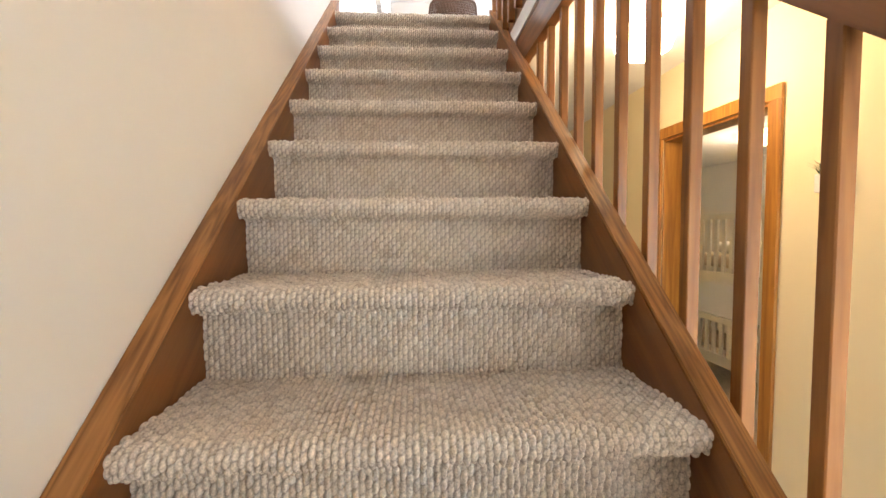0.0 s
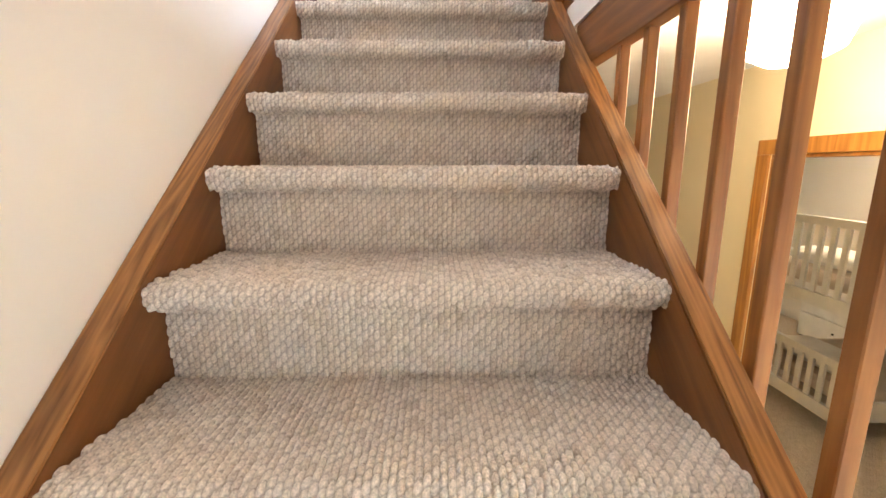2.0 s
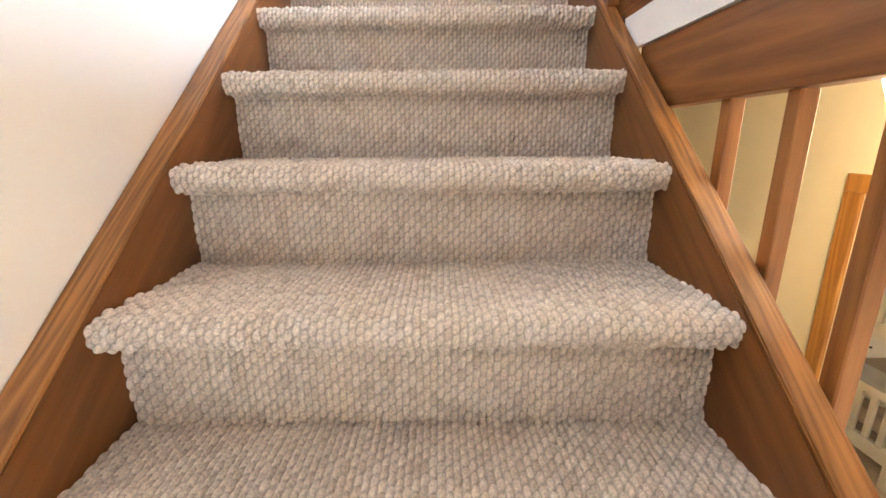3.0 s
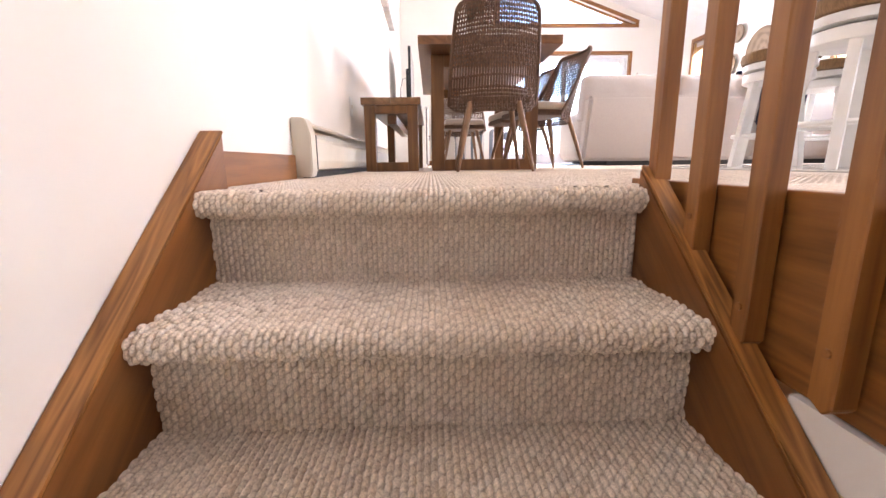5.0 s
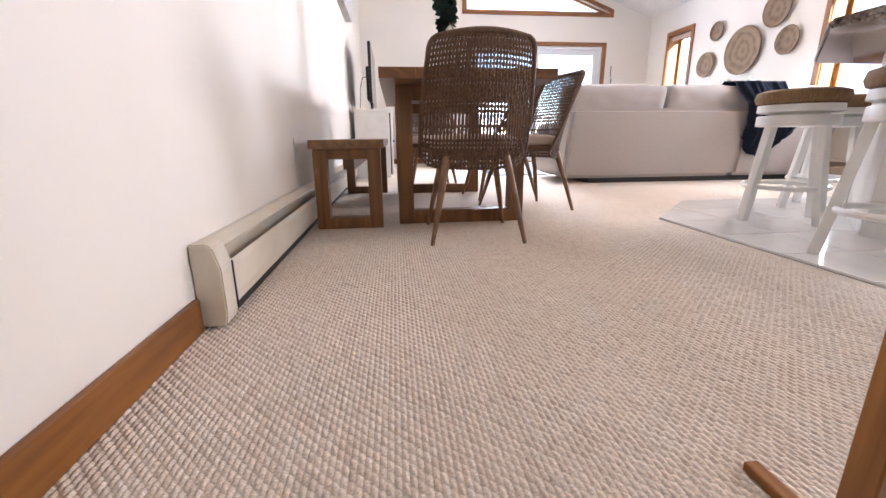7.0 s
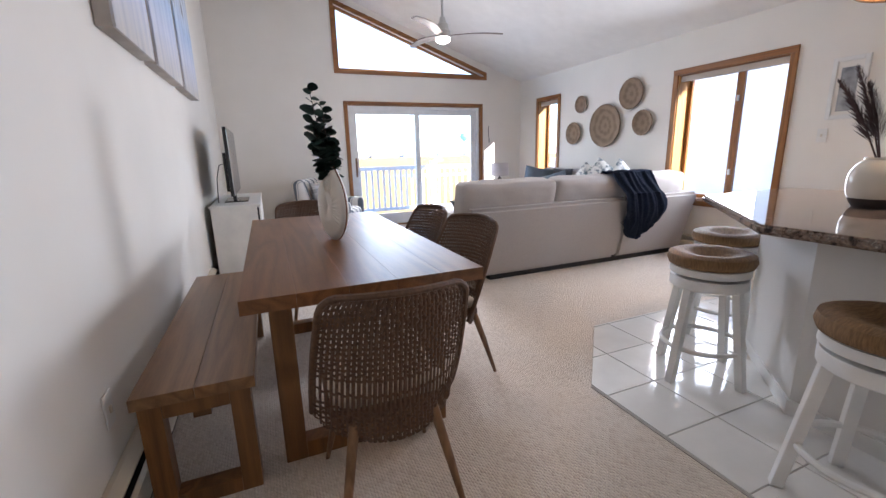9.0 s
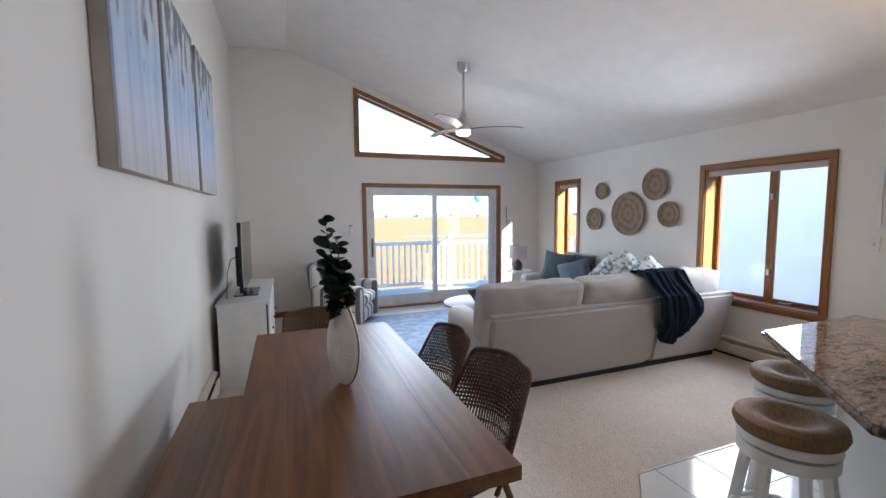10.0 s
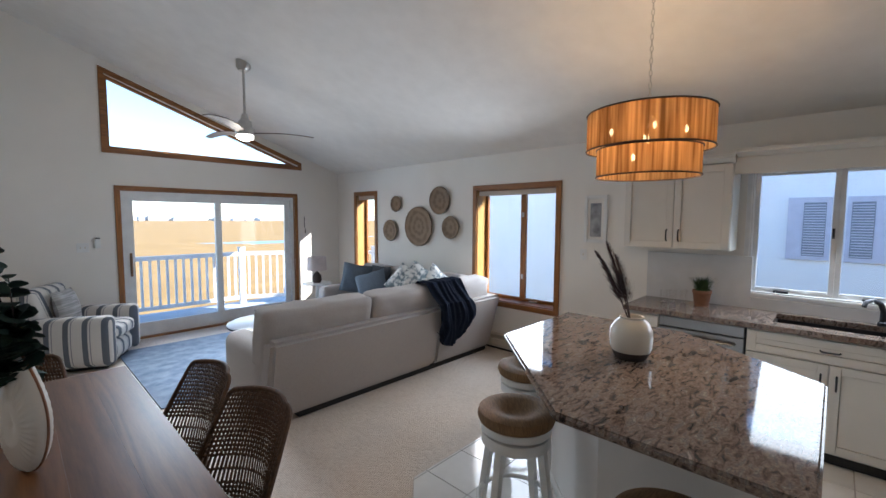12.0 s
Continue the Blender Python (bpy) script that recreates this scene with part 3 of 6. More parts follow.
def heater(length, label):
    """Runs along +y from its origin, back against x = 0."""
    h = thing("baseboard_heater", label, "heater", "baseboard heaters")
    bm = bmesh.new()
    prism(bm, [(0.002, 0.004), (0.066, 0.004), (0.074, 0.03), (0.074, 0.145), (0.058, 0.198), (0.045, 0.206), (0.002, 0.206)], 1, 0, 0.075)
    bmesh.ops.bevel(bm, geom=list(bm.edges), offset=0.004, segments=2, affect="EDGES")
    cap = part("end_cap", bm, CREAM, h)
    bm = bmesh.new()
    prism(bm, [(0.0745, 0.03), (0.0765, 0.03), (0.0765, 0.15), (0.0745, 0.15)], 1, 0.068, 0.075)
    part("slot", bm, BLACK, cap, "dark gap at the cover joint")
    bm = bmesh.new()
    prism(bm, [(0.002, 0.02), (0.012, 0.02), (0.012, 0.19), (0.05, 0.178), (0.056, 0.186), (0.02, 0.203), (0.002, 0.203)], 1, 0.0765, length)
    part("back_plate", bm, CREAM, h)
    bm = bmesh.new()
    prism(bm, [(0.058, 0.03), (0.062, 0.03), (0.068, 0.06), (0.068, 0.128), (0.056, 0.142), (0.052, 0.138), (0.058, 0.126)], 1, 0.0765, length)
    part("front_cover", bm, CREAM, h)
    bm = bmesh.new()
    tube(bm, [(0.034, 0.08, 0.08), (0.034, length - 0.01, 0.08)], 0.011, 8)
    box(bm, 0.014, 0.054, 0.09, length - 0.02, 0.055, 0.105)
    part("heating_element", bm, BLACK, h)
    boxpart("base_shadow_gap", BLACK, h, 0.013, 0.052, 0.078, length - 0.01, 0.0, 0.022, 0)
    return h


h1 = heater(4.05, "cream metal baseboard heater along the wall")
h1.location = (0, 0.755, 0)
h1.scale = (1, 1, 1.1)
h2 = heater(3.9, "cream metal baseboard heater below the windows")
h2.matrix_world = pose(RX, 6.3, 0, 0, 0, 180)


# ---- windows and sliding door ----
def casing(parent, mat, x0, x1, z0, z1, w, depth, sill=True, wall=T):
    """Boards round an opening in the plane y = 0, standing into the room towards -y."""
    flat = OAK_X if mat == OAK_Z else mat
    boxpart("casing_head", flat, parent, x0 - w, x1 + w, -depth, 0, z1, z1 + w, 0.004)
    boxpart("casing_side", mat, parent, x0 - w, x0, -depth, 0, z0, z1, 0.004)
    boxpart("casing_side", mat, parent, x1, x1 + w, -depth, 0, z0, z1, 0.004)
    if sill:
        boxpart("casing_sill", flat, parent, x0 - w, x1 + w, -depth, 0, z0 - w, z0, 0.004)
    t = 0.012
    side = JAMB if mat == OAK_Z and sill else mat
    boxpart("jamb", side, parent, x0, x0 + t, 0.001, wall - 0.01, z0, z1, 0.001)
    boxpart("jamb", side, parent, x1 - t, x1, 0.001, wall - 0.01, z0, z1, 0.001)
    boxpart("jamb_head", flat, parent, x0 + t, x1 - t, 0.001, wall - 0.01, z1 - t, z1, 0.001)
    if sill:
        boxpart("window_sill", flat, parent, x0 + t, x1 - t, 0.001, wall - 0.01, z0, z0 + t, 0.001)


def sash(parent, mat, x0, x1, z0, z1, y, w, d=0.035, low=None, name="sash"):
    """A glazed frame as one part with its pane."""
    bm = bmesh.new()
    low = low or w
    box(bm, x0, x0 + w, y, y + d, z0, z1, 0.003)
    box(bm, x1 - w, x1, y, y + d, z0, z1, 0.003)
    box(bm, x0 + w, x1 - w, y + 0.001, y + d - 0.001, z1 - w, z1, 0.003)
    box(bm, x0 + w, x1 - w, y + 0.001, y + d - 0.001, z0, z0 + low, 0.003)
    s = part(name, bm, mat, parent)
    bm = bmesh.new()
    box(bm, x0 + w, x1 - w, y + d / 2 - 0.003, y + d / 2 + 0.003, z0 + low, z1 - w)
    p = part("pane", bm, GLASS, s)
    p.visible_shadow = False
    return s


def opening(name, label, m):
    w = thing(name, label, "window", "", m)
    w["kind"] = "structure"
    return w


slider = opening("door_1", "white two-panel sliding patio door in oak casing", pose(0, FY, 0))
slider["category"] = "door"
casing(slider, OAK_Z, sx0, sx1, 0.0, sz1, 0.055, 0.02, False)
boxpart("threshold", OAK_X, slider, sx0, sx1, -0.03, 0.12, -0.015, 0.02, 0.004)
bm = bmesh.new()
box(bm, sx0 + 0.012, sx0 + 0.06, 0.02, 0.13, 0.02, sz1 - 0.012)
box(bm, sx1 - 0.06, sx1 - 0.012, 0.02, 0.13, 0.02, sz1 - 0.012)
box(bm, sx0 + 0.06, sx1 - 0.06, 0.021, 0.129, sz1 - 0.06, sz1 - 0.012)
part("door_frame", bm, VINYL, slider)
mid = (sx0 + sx1) / 2
s1 = sash(slider, VINYL, sx0 + 0.06, mid + 0.04, 0.022, sz1 - 0.061, 0.03, 0.085, 0.04, 0.19, "sliding_panel")
s2 = sash(slider, VINYL, mid - 0.04, sx1 - 0.06, 0.022, sz1 - 0.061, 0.08, 0.085, 0.04, 0.19, "fixed_panel")
bm = bmesh.new()
tube(bm, [(sx0 + 0.10, 0.028, 0.92), (sx0 + 0.10, -0.02, 0.95), (sx0 + 0.10, -0.02, 1.13), (sx0 + 0.10, 0.028, 1.16)], 0.011, 8)
box(bm, sx0 + 0.085, sx0 + 0.115, 0.018, 0.03, 0.88, 1.20, 0.003)
part("door_handle", bm, LEG_WOOD, s1, "wooden pull handle")
boxpart("latch", NICKEL, s2, mid - 0.012, mid + 0.012, 0.072, 0.079, 1.0, 1.09, 0.002, "small metal latch")

gable = opening("window_1", "raked fixed gable window in oak casing", pose(0, FY, 0))
tri_in = [(tx0, tz0), (tx1, tz0), (tx1, tz2 + 0.015), (tx0, tz1)]
cx, cz = 2.75, 2.86


def grown(d):
    n = len(tri_in)
    out = []
    for i in range(n):
        p0, p1, p2 = Vector(tri_in[i - 1]), Vector(tri_in[i]), Vector(tri_in[(i + 1) % n])
        a, b2 = (p1 - p0).normalized(), (p2 - p1).normalized()
        na, nb = Vector((a.y, -a.x)), Vector((b2.y, -b2.x))
        k = d / max(0.45, 1 + na.dot(nb))
        out.append(tuple(p1 + (na + nb) * k))
    return out


outer, inner = grown(0.06), grown(-0.035)
names = ["casing_sill", "casing_end", "casing_rake", "casing_side"]
for i in range(4):
    j = (i + 1) % 4
    bm = bmesh.new()
    prism(bm, [outer[i], outer[j], tri_in[j], tri_in[i]], 1, -0.02, 0.0)
    prism(bm, [tri_in[i], tri_in[j], inner[j], inner[i]], 1, 0.05, 0.11)
    part(names[i], bm, OAK_X, gable)
bm = bmesh.new()
prism(bm, tri_in, 1, 0.075, 0.081)
part("pane", bm, GLASS, gable).visible_shadow = False

east = pose(RX, 0, 0, 0, 0, -90)       # local x runs towards -y, local -y towards the room


def east_window(name, label, o, mat):
    w = opening(name, label, east)
    return w, -o[1], -o[0]


w, a, b = east_window("window_2", "narrow oak casement window beside the corner", W1, OAK_Z)
casing(w, OAK_Z, a, b, W1[2], W1[3], 0.065, 0.02, True, TE)
sash(w, OAK_Z, a + 0.013, b - 0.013, W1[2] + 0.013, W1[3] - 0.013, 0.18, 0.04)
bm = bmesh.new()
box(bm, a + 0.015, b - 0.015, 0.03, 0.06, W1[3] - 0.08, W1[3] - 0.014, 0.004)
part("roller_blind", bm, SEAT, w, "rolled-up beige blind")

w, a, b = east_window("window_3", "double oak casement window with rolled-up blind", W2, OAK_Z)
casing(w, OAK_Z, a, b, W2[2], W2[3], 0.065, 0.02, True, TE)
m2 = (a + b) / 2 + 0.03
sash(w, OAK_Z, a + 0.013, m2, W2[2] + 0.013, W2[3] - 0.013, 0.18, 0.04)
sash(w, OAK_Z, m2, b - 0.013, W2[2] + 0.013, W2[3] - 0.013, 0.18, 0.04)
bm = bmesh.new()
box(bm, a + 0.015, b - 0.015, 0.02, 0.06, W2[3] - 0.075, W2[3] - 0.014, 0.004)
part("roller_blind", bm, SEAT, w, "rolled-up beige blind")
for z in (W2[2] + 0.3, W2[2] + 1.1):
    boxpart("sash_lock", NICKEL, w, m2 - 0.012, m2 + 0.012, 0.160, 0.180, z, z + 0.06, 0.003)
bm = bmesh.new()
box(bm, m2 + 0.12, m2 + 0.22, 0.145, 0.178, W2[2] + 0.013, W2[2] + 0.03, 0.004)
tube(bm, [(m2 + 0.2, 0.13, W2[2] + 0.03), (m2 + 0.27, 0.10, W2[2] + 0.05)], 0.006, 8)
part("crank_handle", bm, NICKEL, w)

w, a, b = east_window("window_4", "white kitchen casement window over the sink", W3, VINYL)
casing(w, VINYL, a, b, W3[2], W3[3], 0.035, 0.015, True, TE)
n = 5
for i in range(n):
    xa, xb = a + 0.013 + (b - a - 0.026) * i / n, a + 0.013 + (b - a - 0.026) * (i + 1) / n
    sash(w, VINYL, xa, xb, W3[2] + 0.013, W3[3] - 0.013, 0.07, 0.034)
    boxpart("sash_lock", DARKMETAL, w, xb - 0.03, xb - 0.014, 0.055, 0.07, W3[2] + 0.48, W3[2] + 0.56, 0.003)
    boxpart("crank", DARKMETAL, w, xa + 0.16, xa + 0.26, 0.03, 0.068, W3[2] + 0.013, W3[2] + 0.03, 0.004)

entry = opening("door_3", "white glazed entry door at the foot of the stairs", pose(0, BY - 0.1, LOW))
entry["category"] = "door"
sash(entry, VINYL, 1.155, 1.965, 0.005, 2.045, 0.02, 0.11, 0.04, 0.25, "door_leaf")
# unseen roof and wall, added to keep direct sun off the stairs
bm = bmesh.new()
box(bm, 0.6, 3.2, BY - 3.2, BY - T - 0.005, LOW + 2.25, LOW + 2.4)
box(bm, 2.9, 3.05, BY - 3.2, BY - T - 0.005, LOW - 0.4, LOW + 2.249)
setting("porch", bm, VINYL, "white unseen roof and side wall added to block sun at the entry", "porch")

# ---- kitchen tile field ----
bm = bmesh.new()
poly = [(2.075, BY + 0.01), (RX - 0.01, BY + 0.01), (RX - 0.01, 2.56), (2.64, 2.56), (2.06, 1.95)]
prism(bm, poly, 2, 0.0005, 0.004)
tile_floor = setting("tile_floor", bm, GROUT, "off-white ceramic tile floor of the kitchen", "floor")

# ---- dining bench and table ----
table = thing("dining_table", "brown wooden dining table with trestle legs", "table", "", pose(0, 0, 0))
TX0, TX1, TY0, TY1, TZ = 0.458, 1.335, 1.81, 3.71, 0.80
for i in range(5):
    x0 = TX0 + (TX1 - TX0) * i / 5
    bm = bmesh.new()
    box(bm, x0 + 0.0002, x0 + (TX1 - TX0) / 5 - 0.0002, TY0, TY1, TZ - 0.05, TZ, 0.0007)
    part("plank", bm, TABLE_WOOD, table)
for y in (2.04, 3.38):
    f = part("trestle", (lambda b_: (box(b_, 0.62, 1.17, y, y + 0.08, 0.0, 0.075, 0.003), b_)[1])(bmesh.new()), BENCH_WOOD, table)
    boxpart("leg", BENCH_WOOD, f, 0.535, 0.62, y, y + 0.08, 0, TZ - 0.051, 0.003)
    boxpart("leg", BENCH_WOOD, f, 1.17, 1.255, y, y + 0.08, 0, TZ - 0.051, 0.003)
    boxpart("crossbar", BENCH_WOOD, f, 0.62, 1.17, y + 0.005, y + 0.075, TZ - 0.13, TZ - 0.051, 0.003)

bench = thing("dining_bench", "long brown wooden bench along the wall", "bench")
for i in range(2):
    bm = bmesh.new()
    box(bm, 0.078 + 0.194 * i, 0.078 + 0.194 * i + 0.1928, 1.95, 3.54, 0.425, 0.47, 0.0015)
    part("plank", bm, BENCH_TOP, bench)
for y in (1.957, 3.44):
    boxpart("leg", BENCH_WOOD, bench, 0.095, 0.165, y, y + 0.07, 0, 0.424, 0.003)
    boxpart("leg", BENCH_WOOD, bench, 0.375, 0.445, y, y + 0.07, 0, 0.424, 0.003)
    boxpart("foot_rail", BENCH_WOOD, bench, 0.165, 0.375, y, y + 0.07, 0, 0.06, 0.003)
    boxpart("crossbar", BENCH_WOOD, bench, 0.165, 0.375, y + 0.005, y + 0.065, 0.37, 0.424, 0.003)
boxpart("stretcher", BENCH_WOOD, bench, 0.24, 0.30, 2.027, 3.44, 0.31, 0.37, 0.003)


# ---- dining chairs ----
def shell(u, v):
    """Woven shell: u across from -1 to 1, v up from the seat to the top."""
    q = min(1.0, max(0.0, (v - 0.92) / 0.08))
    hw = 0.258 - 0.048 * v + 0.012 * math.sin(3 * v) - 0.042 * (1 - math.sqrt(1 - q * q))
    e = abs(u) ** 9
    z = 0.335 + 0.545 * v - 0.010 * u * u * v + 0.05 * e * (1 - v) ** 4
    y = -0.158 - 0.165 * v + 0.16 * u * u * (1.2 - 0.85 * v) - 0.035 * (1 - v) ** 2
    return Vector((u * hw, y, z))


STEPS = [0, 0.15, 0.3, 0.45, 0.6, 0.75, 0.88, 0.92, 0.95, 0.97, 0.985, 0.995, 1.0]


def flat_strand(bm, pts, half, thick):
    """A ribbon-like strand, pts are (place, across, out)."""
    rows = []
    for p, ac, out in pts:
        rows.append([bm.verts.new(p + ac * half * s + out * thick * t) for s, t in ((-1, 0), (0, 1), (1, 0), (0, -1))])
    for r0, r1 in zip(rows, rows[1:]):
        for k in range(4):
            bm.faces.new((r0[k], r0[(k + 1) % 4], r1[(k + 1) % 4], r1[k]))


def dining_chair():
    c = thing("dining_chair", "brown woven wicker dining chair with oatmeal cushion and tapered legs", "chair", "chairs round the dining table")
    nu, nv = 33, 27
    for i in range(nu):
        u = -0.97 + 1.94 * i / (nu - 1)
        pts = []
        for v in STEPS:
            p, q, s = shell(u, v), shell(u + 0.01, v), shell(u, v + 0.01)
            ac = (q - p).normalized()
            pts.append((p, ac, ac.cross((s - p).normalized())))
        bm = bmesh.new()
        flat_strand(bm, pts, 0.0062, 0.003)
        part("upright_cane", bm, WICKER, c)
    for j in range(nv):
        v = 0.015 + 0.955 * j / (nv - 1)
        if 0.22 < v < 0.47 and j % 3:
            continue
        pts = []
        for i in range(2 * nu - 1):
            u = -0.99 + 1.98 * i / (2 * nu - 2)
            p, q, s = shell(u, v), shell(u + 0.01, v), shell(u, v + 0.01)
            up, ac = (s - p).normalized(), (q - p).normalized()
            out = ac.cross(up)
            pts.append((p + out * (0.0035 if (i + j) % 4 < 2 else -0.0035), up, out))
        bm = bmesh.new()
        flat_strand(bm, pts, 0.0066, 0.0022)
        part("woven_cane", bm, WICKER, c)
    bm = bmesh.new()
    loop = [shell(-1, v) for v in STEPS] + [shell(-1 + 2 * u / 14, 1) for u in range(1, 14)] + [shell(1, v) for v in reversed(STEPS)]
    tube(bm, loop, 0.011, 8)
    part("rim", bm, WICKER, c, "", True)
    bm = bmesh.new()
    cushion(bm, 0.40, 0.38, 0.075, 0.3, pose(0, 0.075, 0.452), 8)
    part("seat_cushion", bm, SEAT, c, "oatmeal fabric seat cushion", True)
    bm = bmesh.new()
    cushion(bm, 0.42, 0.38, 0.05, 0.0, pose(0, 0.07, 0.405), 6)
    part("seat_frame", bm, WICKER, c, "", True)
    for sx, sy in ((-1, -1), (1, -1), (-1, 1), (1, 1)):
        bm = bmesh.new()
        tube(bm, [(0.135 * sx, 0.135 * sy, 0.395), (0.175 * sx, 0.19 * sy, 0.2), (0.215 * sx, 0.24 * sy, 0.0)], [0.019, 0.016, 0.009], 10)
        part("leg", bm, LEG_WOOD, c, "tapered wooden leg", True)
    return c


chair = dining_chair()
chair.matrix_world = pose(0.90, 1.755, 0, 0, 0, -2)
copy_thing(chair, pose(1.40, 2.47, 0, 0, 0, 104))
copy_thing(chair, pose(1.36, 3.06, 0, 0, 0, 98))
copy_thing(chair, pose(0.86, 3.72, 0, 0, 0, 183))


# ---- vase with eucalyptus on the dining table ----
vase = thing("ribbed_vase", "tall flat white disc vase with radial ribs on the dining table", "vase", "", pose(0.895, 2.665, 0.8005, 0, 0, -58))
VW, VC, VT = 0.104, 0.185, 0.036


def vase_edge(a):
    """Teardrop outline, narrowing to the neck at the top."""
    up = max(0.0, math.sin(a))
    return VW * math.cos(a) * (1 - 0.62 * up ** 2.2), VC + math.sin(a) * (0.235 if up else 0.185)


bm = bmesh.new()
for side in (1, -1):
    hub = bm.verts.new((0, side * VT * 0.78, VC))
    rings = []
    for i in range(1, 15):
        q = i / 14
        ring_v = []
        for k in range(120):
            a = 2 * math.pi * k / 120
            ex, ez = vase_edge(a)
            ribs = 0.0022 * math.cos(math.pi * (k % 3) * 2 / 3) * min(1.0, max(0.0, (q - 0.3) * 4)) * (1 - q ** 6)
            swirl = 0.002 * math.cos(26 * q) * (1 - min(1, q * 2.6)) if q < 0.4 else 0
            h = VT * (0.78 + 0.22 * math.sin(math.pi * min(1, q * 1.3))) * (1 - q ** 5) ** 0.6 + 0.007
            ring_v.append(bm.verts.new((ex * q, side * (h + ribs + swirl), VC + (ez - VC) * q)))
        rings.append(ring_v)
    for k in range(120):
        bm.faces.new((hub, rings[0][k], rings[0][(k + 1) % 120]))
        for r0, r1_ in zip(rings, rings[1:]):
            bm.faces.new((r0[k], r1_[k], r1_[(k + 1) % 120], r0[(k + 1) % 120]))
    if side == 1:
        front = rings[-1]
    else:
        for k in range(120):
            bm.faces.new((front[k], rings[-1][k], rings[-1][(k + 1) % 120], front[(k + 1) % 120]))
bmesh.ops.recalc_face_normals(bm, faces=bm.faces)
part("body", bm, CERAMIC, vase, "", True)
bm = bmesh.new()
band = [vase_edge(2 * math.pi * k / 60) for k in range(61)]
tube(bm, [(x * 1.005, 0, z if z > 0.005 else 0.005) for x, z in band], 0.0048, 6)
part("seam_band", bm, TERRACOTTA, vase, "tan seam along the edge")

rng = random.Random(11)
spray = thing("eucalyptus_spray", "dark green eucalyptus stems standing in the ribbed vase", "plant", "", pose(0.895, 2.665, 1.13))
bm = bmesh.new()
stems = []
for i in range(9):
    a = rng.uniform(0, 6.28)
    lean = rng.uniform(0.005, 0.045)
    hgt = [0.44, 0.36, 0.28, 0.26, 0.23, 0.21, 0.2, 0.19, 0.17][i]
    dx, dy = lean * math.cos(a) - 0.035, lean * math.sin(a) + (0.05 if i == 0 else 0.0)
    pts = [(0, 0, -0.09), (dx * 0.2, dy * 0.2, hgt * 0.35), (dx * 0.7, dy * 0.7, hgt * 0.7), (dx, dy, hgt)]
    tube(bm, pts, [0.0035, 0.003, 0.0022, 0.0012], 6)
    stems.append(pts)
part("stem", bm, CLAY, spray)
bm = bmesh.new()
vs = []
for k in range(9):
    a = 2 * math.pi * k / 9
    r = 0.5 * (1 + 0.12 * math.cos(a))
    vs.append(bm.verts.new((r * math.cos(a) * 0.92, 0.5 + r * math.sin(a), 0.06 * math.cos(2 * a))))
c0 = bm.verts.new((0, 0.5, -0.05))
for k in range(9):
    bm.faces.new((c0, vs[k], vs[(k + 1) % 9]))
bmesh.ops.solidify(bm, geom=list(bm.faces), thickness=0.02)
leaf_mesh = mesh_of("leaf", bm, LEAF, True)
for i, pts in enumerate(stems):
    n = 18 if i < 2 else 15
    for j in range(n):
        t = (0.15 + 0.85 * j / (n - 1)) * (len(pts) - 1)
        k = min(int(t), len(pts) - 2)
        p = Vector(pts[k]).lerp(Vector(pts[k + 1]), t - k)
        ob = new("leaf", leaf_mesh)
        s = rng.uniform(0.056, 0.086) * (1.0 if j < n * 0.75 else 0.7)
        ob.parent = spray
        ob.matrix_basis = Matrix.Translation(p) @ Euler((rng.uniform(-0.5, 1.0), rng.uniform(-0.7, 0.7), j * 2.4 + rng.uniform(-0.6, 0.6))).to_matrix().to_4x4() @ Matrix.Diagonal((s, s, s, 1))

# ---- television on its cabinet ----
cab = thing("tv_cabinet", "low white media cabinet against the wall", "cabinet")
boxpart("body", WHITE, cab, 0.06, 0.468, 4.88, 6.38, 0.0, 0.775, 0.004)
boxpart("top", WHITE, cab, 0.05, 0.506, 4.865, 6.395, 0.776, 0.80, 0.004)
for i in range(3):
    d = boxpart("door", WHITE, cab, 0.483, 0.500, 4.89 + 0.495 * i, 4.89 + 0.495 * i + 0.488, 0.03, 0.77, 0.003)
    boxpart("knob", DARKMETAL, d, 0.501, 0.52, 4.89 + 0.495 * i + 0.44, 4.89 + 0.495 * i + 0.46, 0.42, 0.44, 0.004)
# no real rail: a dark filler that gives the gap behind the doors its shade
boxpart("door_gap_shade", DARKMETAL, cab, 0.4685, 0.4825, 4.90, 6.36, 0.04, 0.76, 0.001, "dark strip standing in for shade behind the doors")
tv = thing("television", "black flat television standing on the white cabinet", "television", "", pose(0.265, 5.45, 0.8, 0, 0, 0))
boxpart("screen", SCREEN, tv, -0.012, 0.022, -0.56, 0.56, 0.085, 0.735, 0.006)
boxpart("rear_housing", BLACK, tv, -0.055, -0.0125, -0.36, 0.36, 0.12, 0.5, 0.01)
boxpart("stand_neck", BLACK, tv, -0.03, 0.0, -0.06, 0.06, 0.012, 0.12, 0.003)
boxpart("stand_foot", SCREEN, tv, -0.10, 0.12, -0.24, 0.24, 0.001, 0.0115, 0.003)
bm = bmesh.new()
tube(bm, [(-0.05, -0.2, 0.4), (-0.10, -0.3, 0.38), (-0.13, -0.36, 0.25), (-0.14, -0.4, 0.02)], 0.004, 6)
part("cable", bm, BLACK, tv)

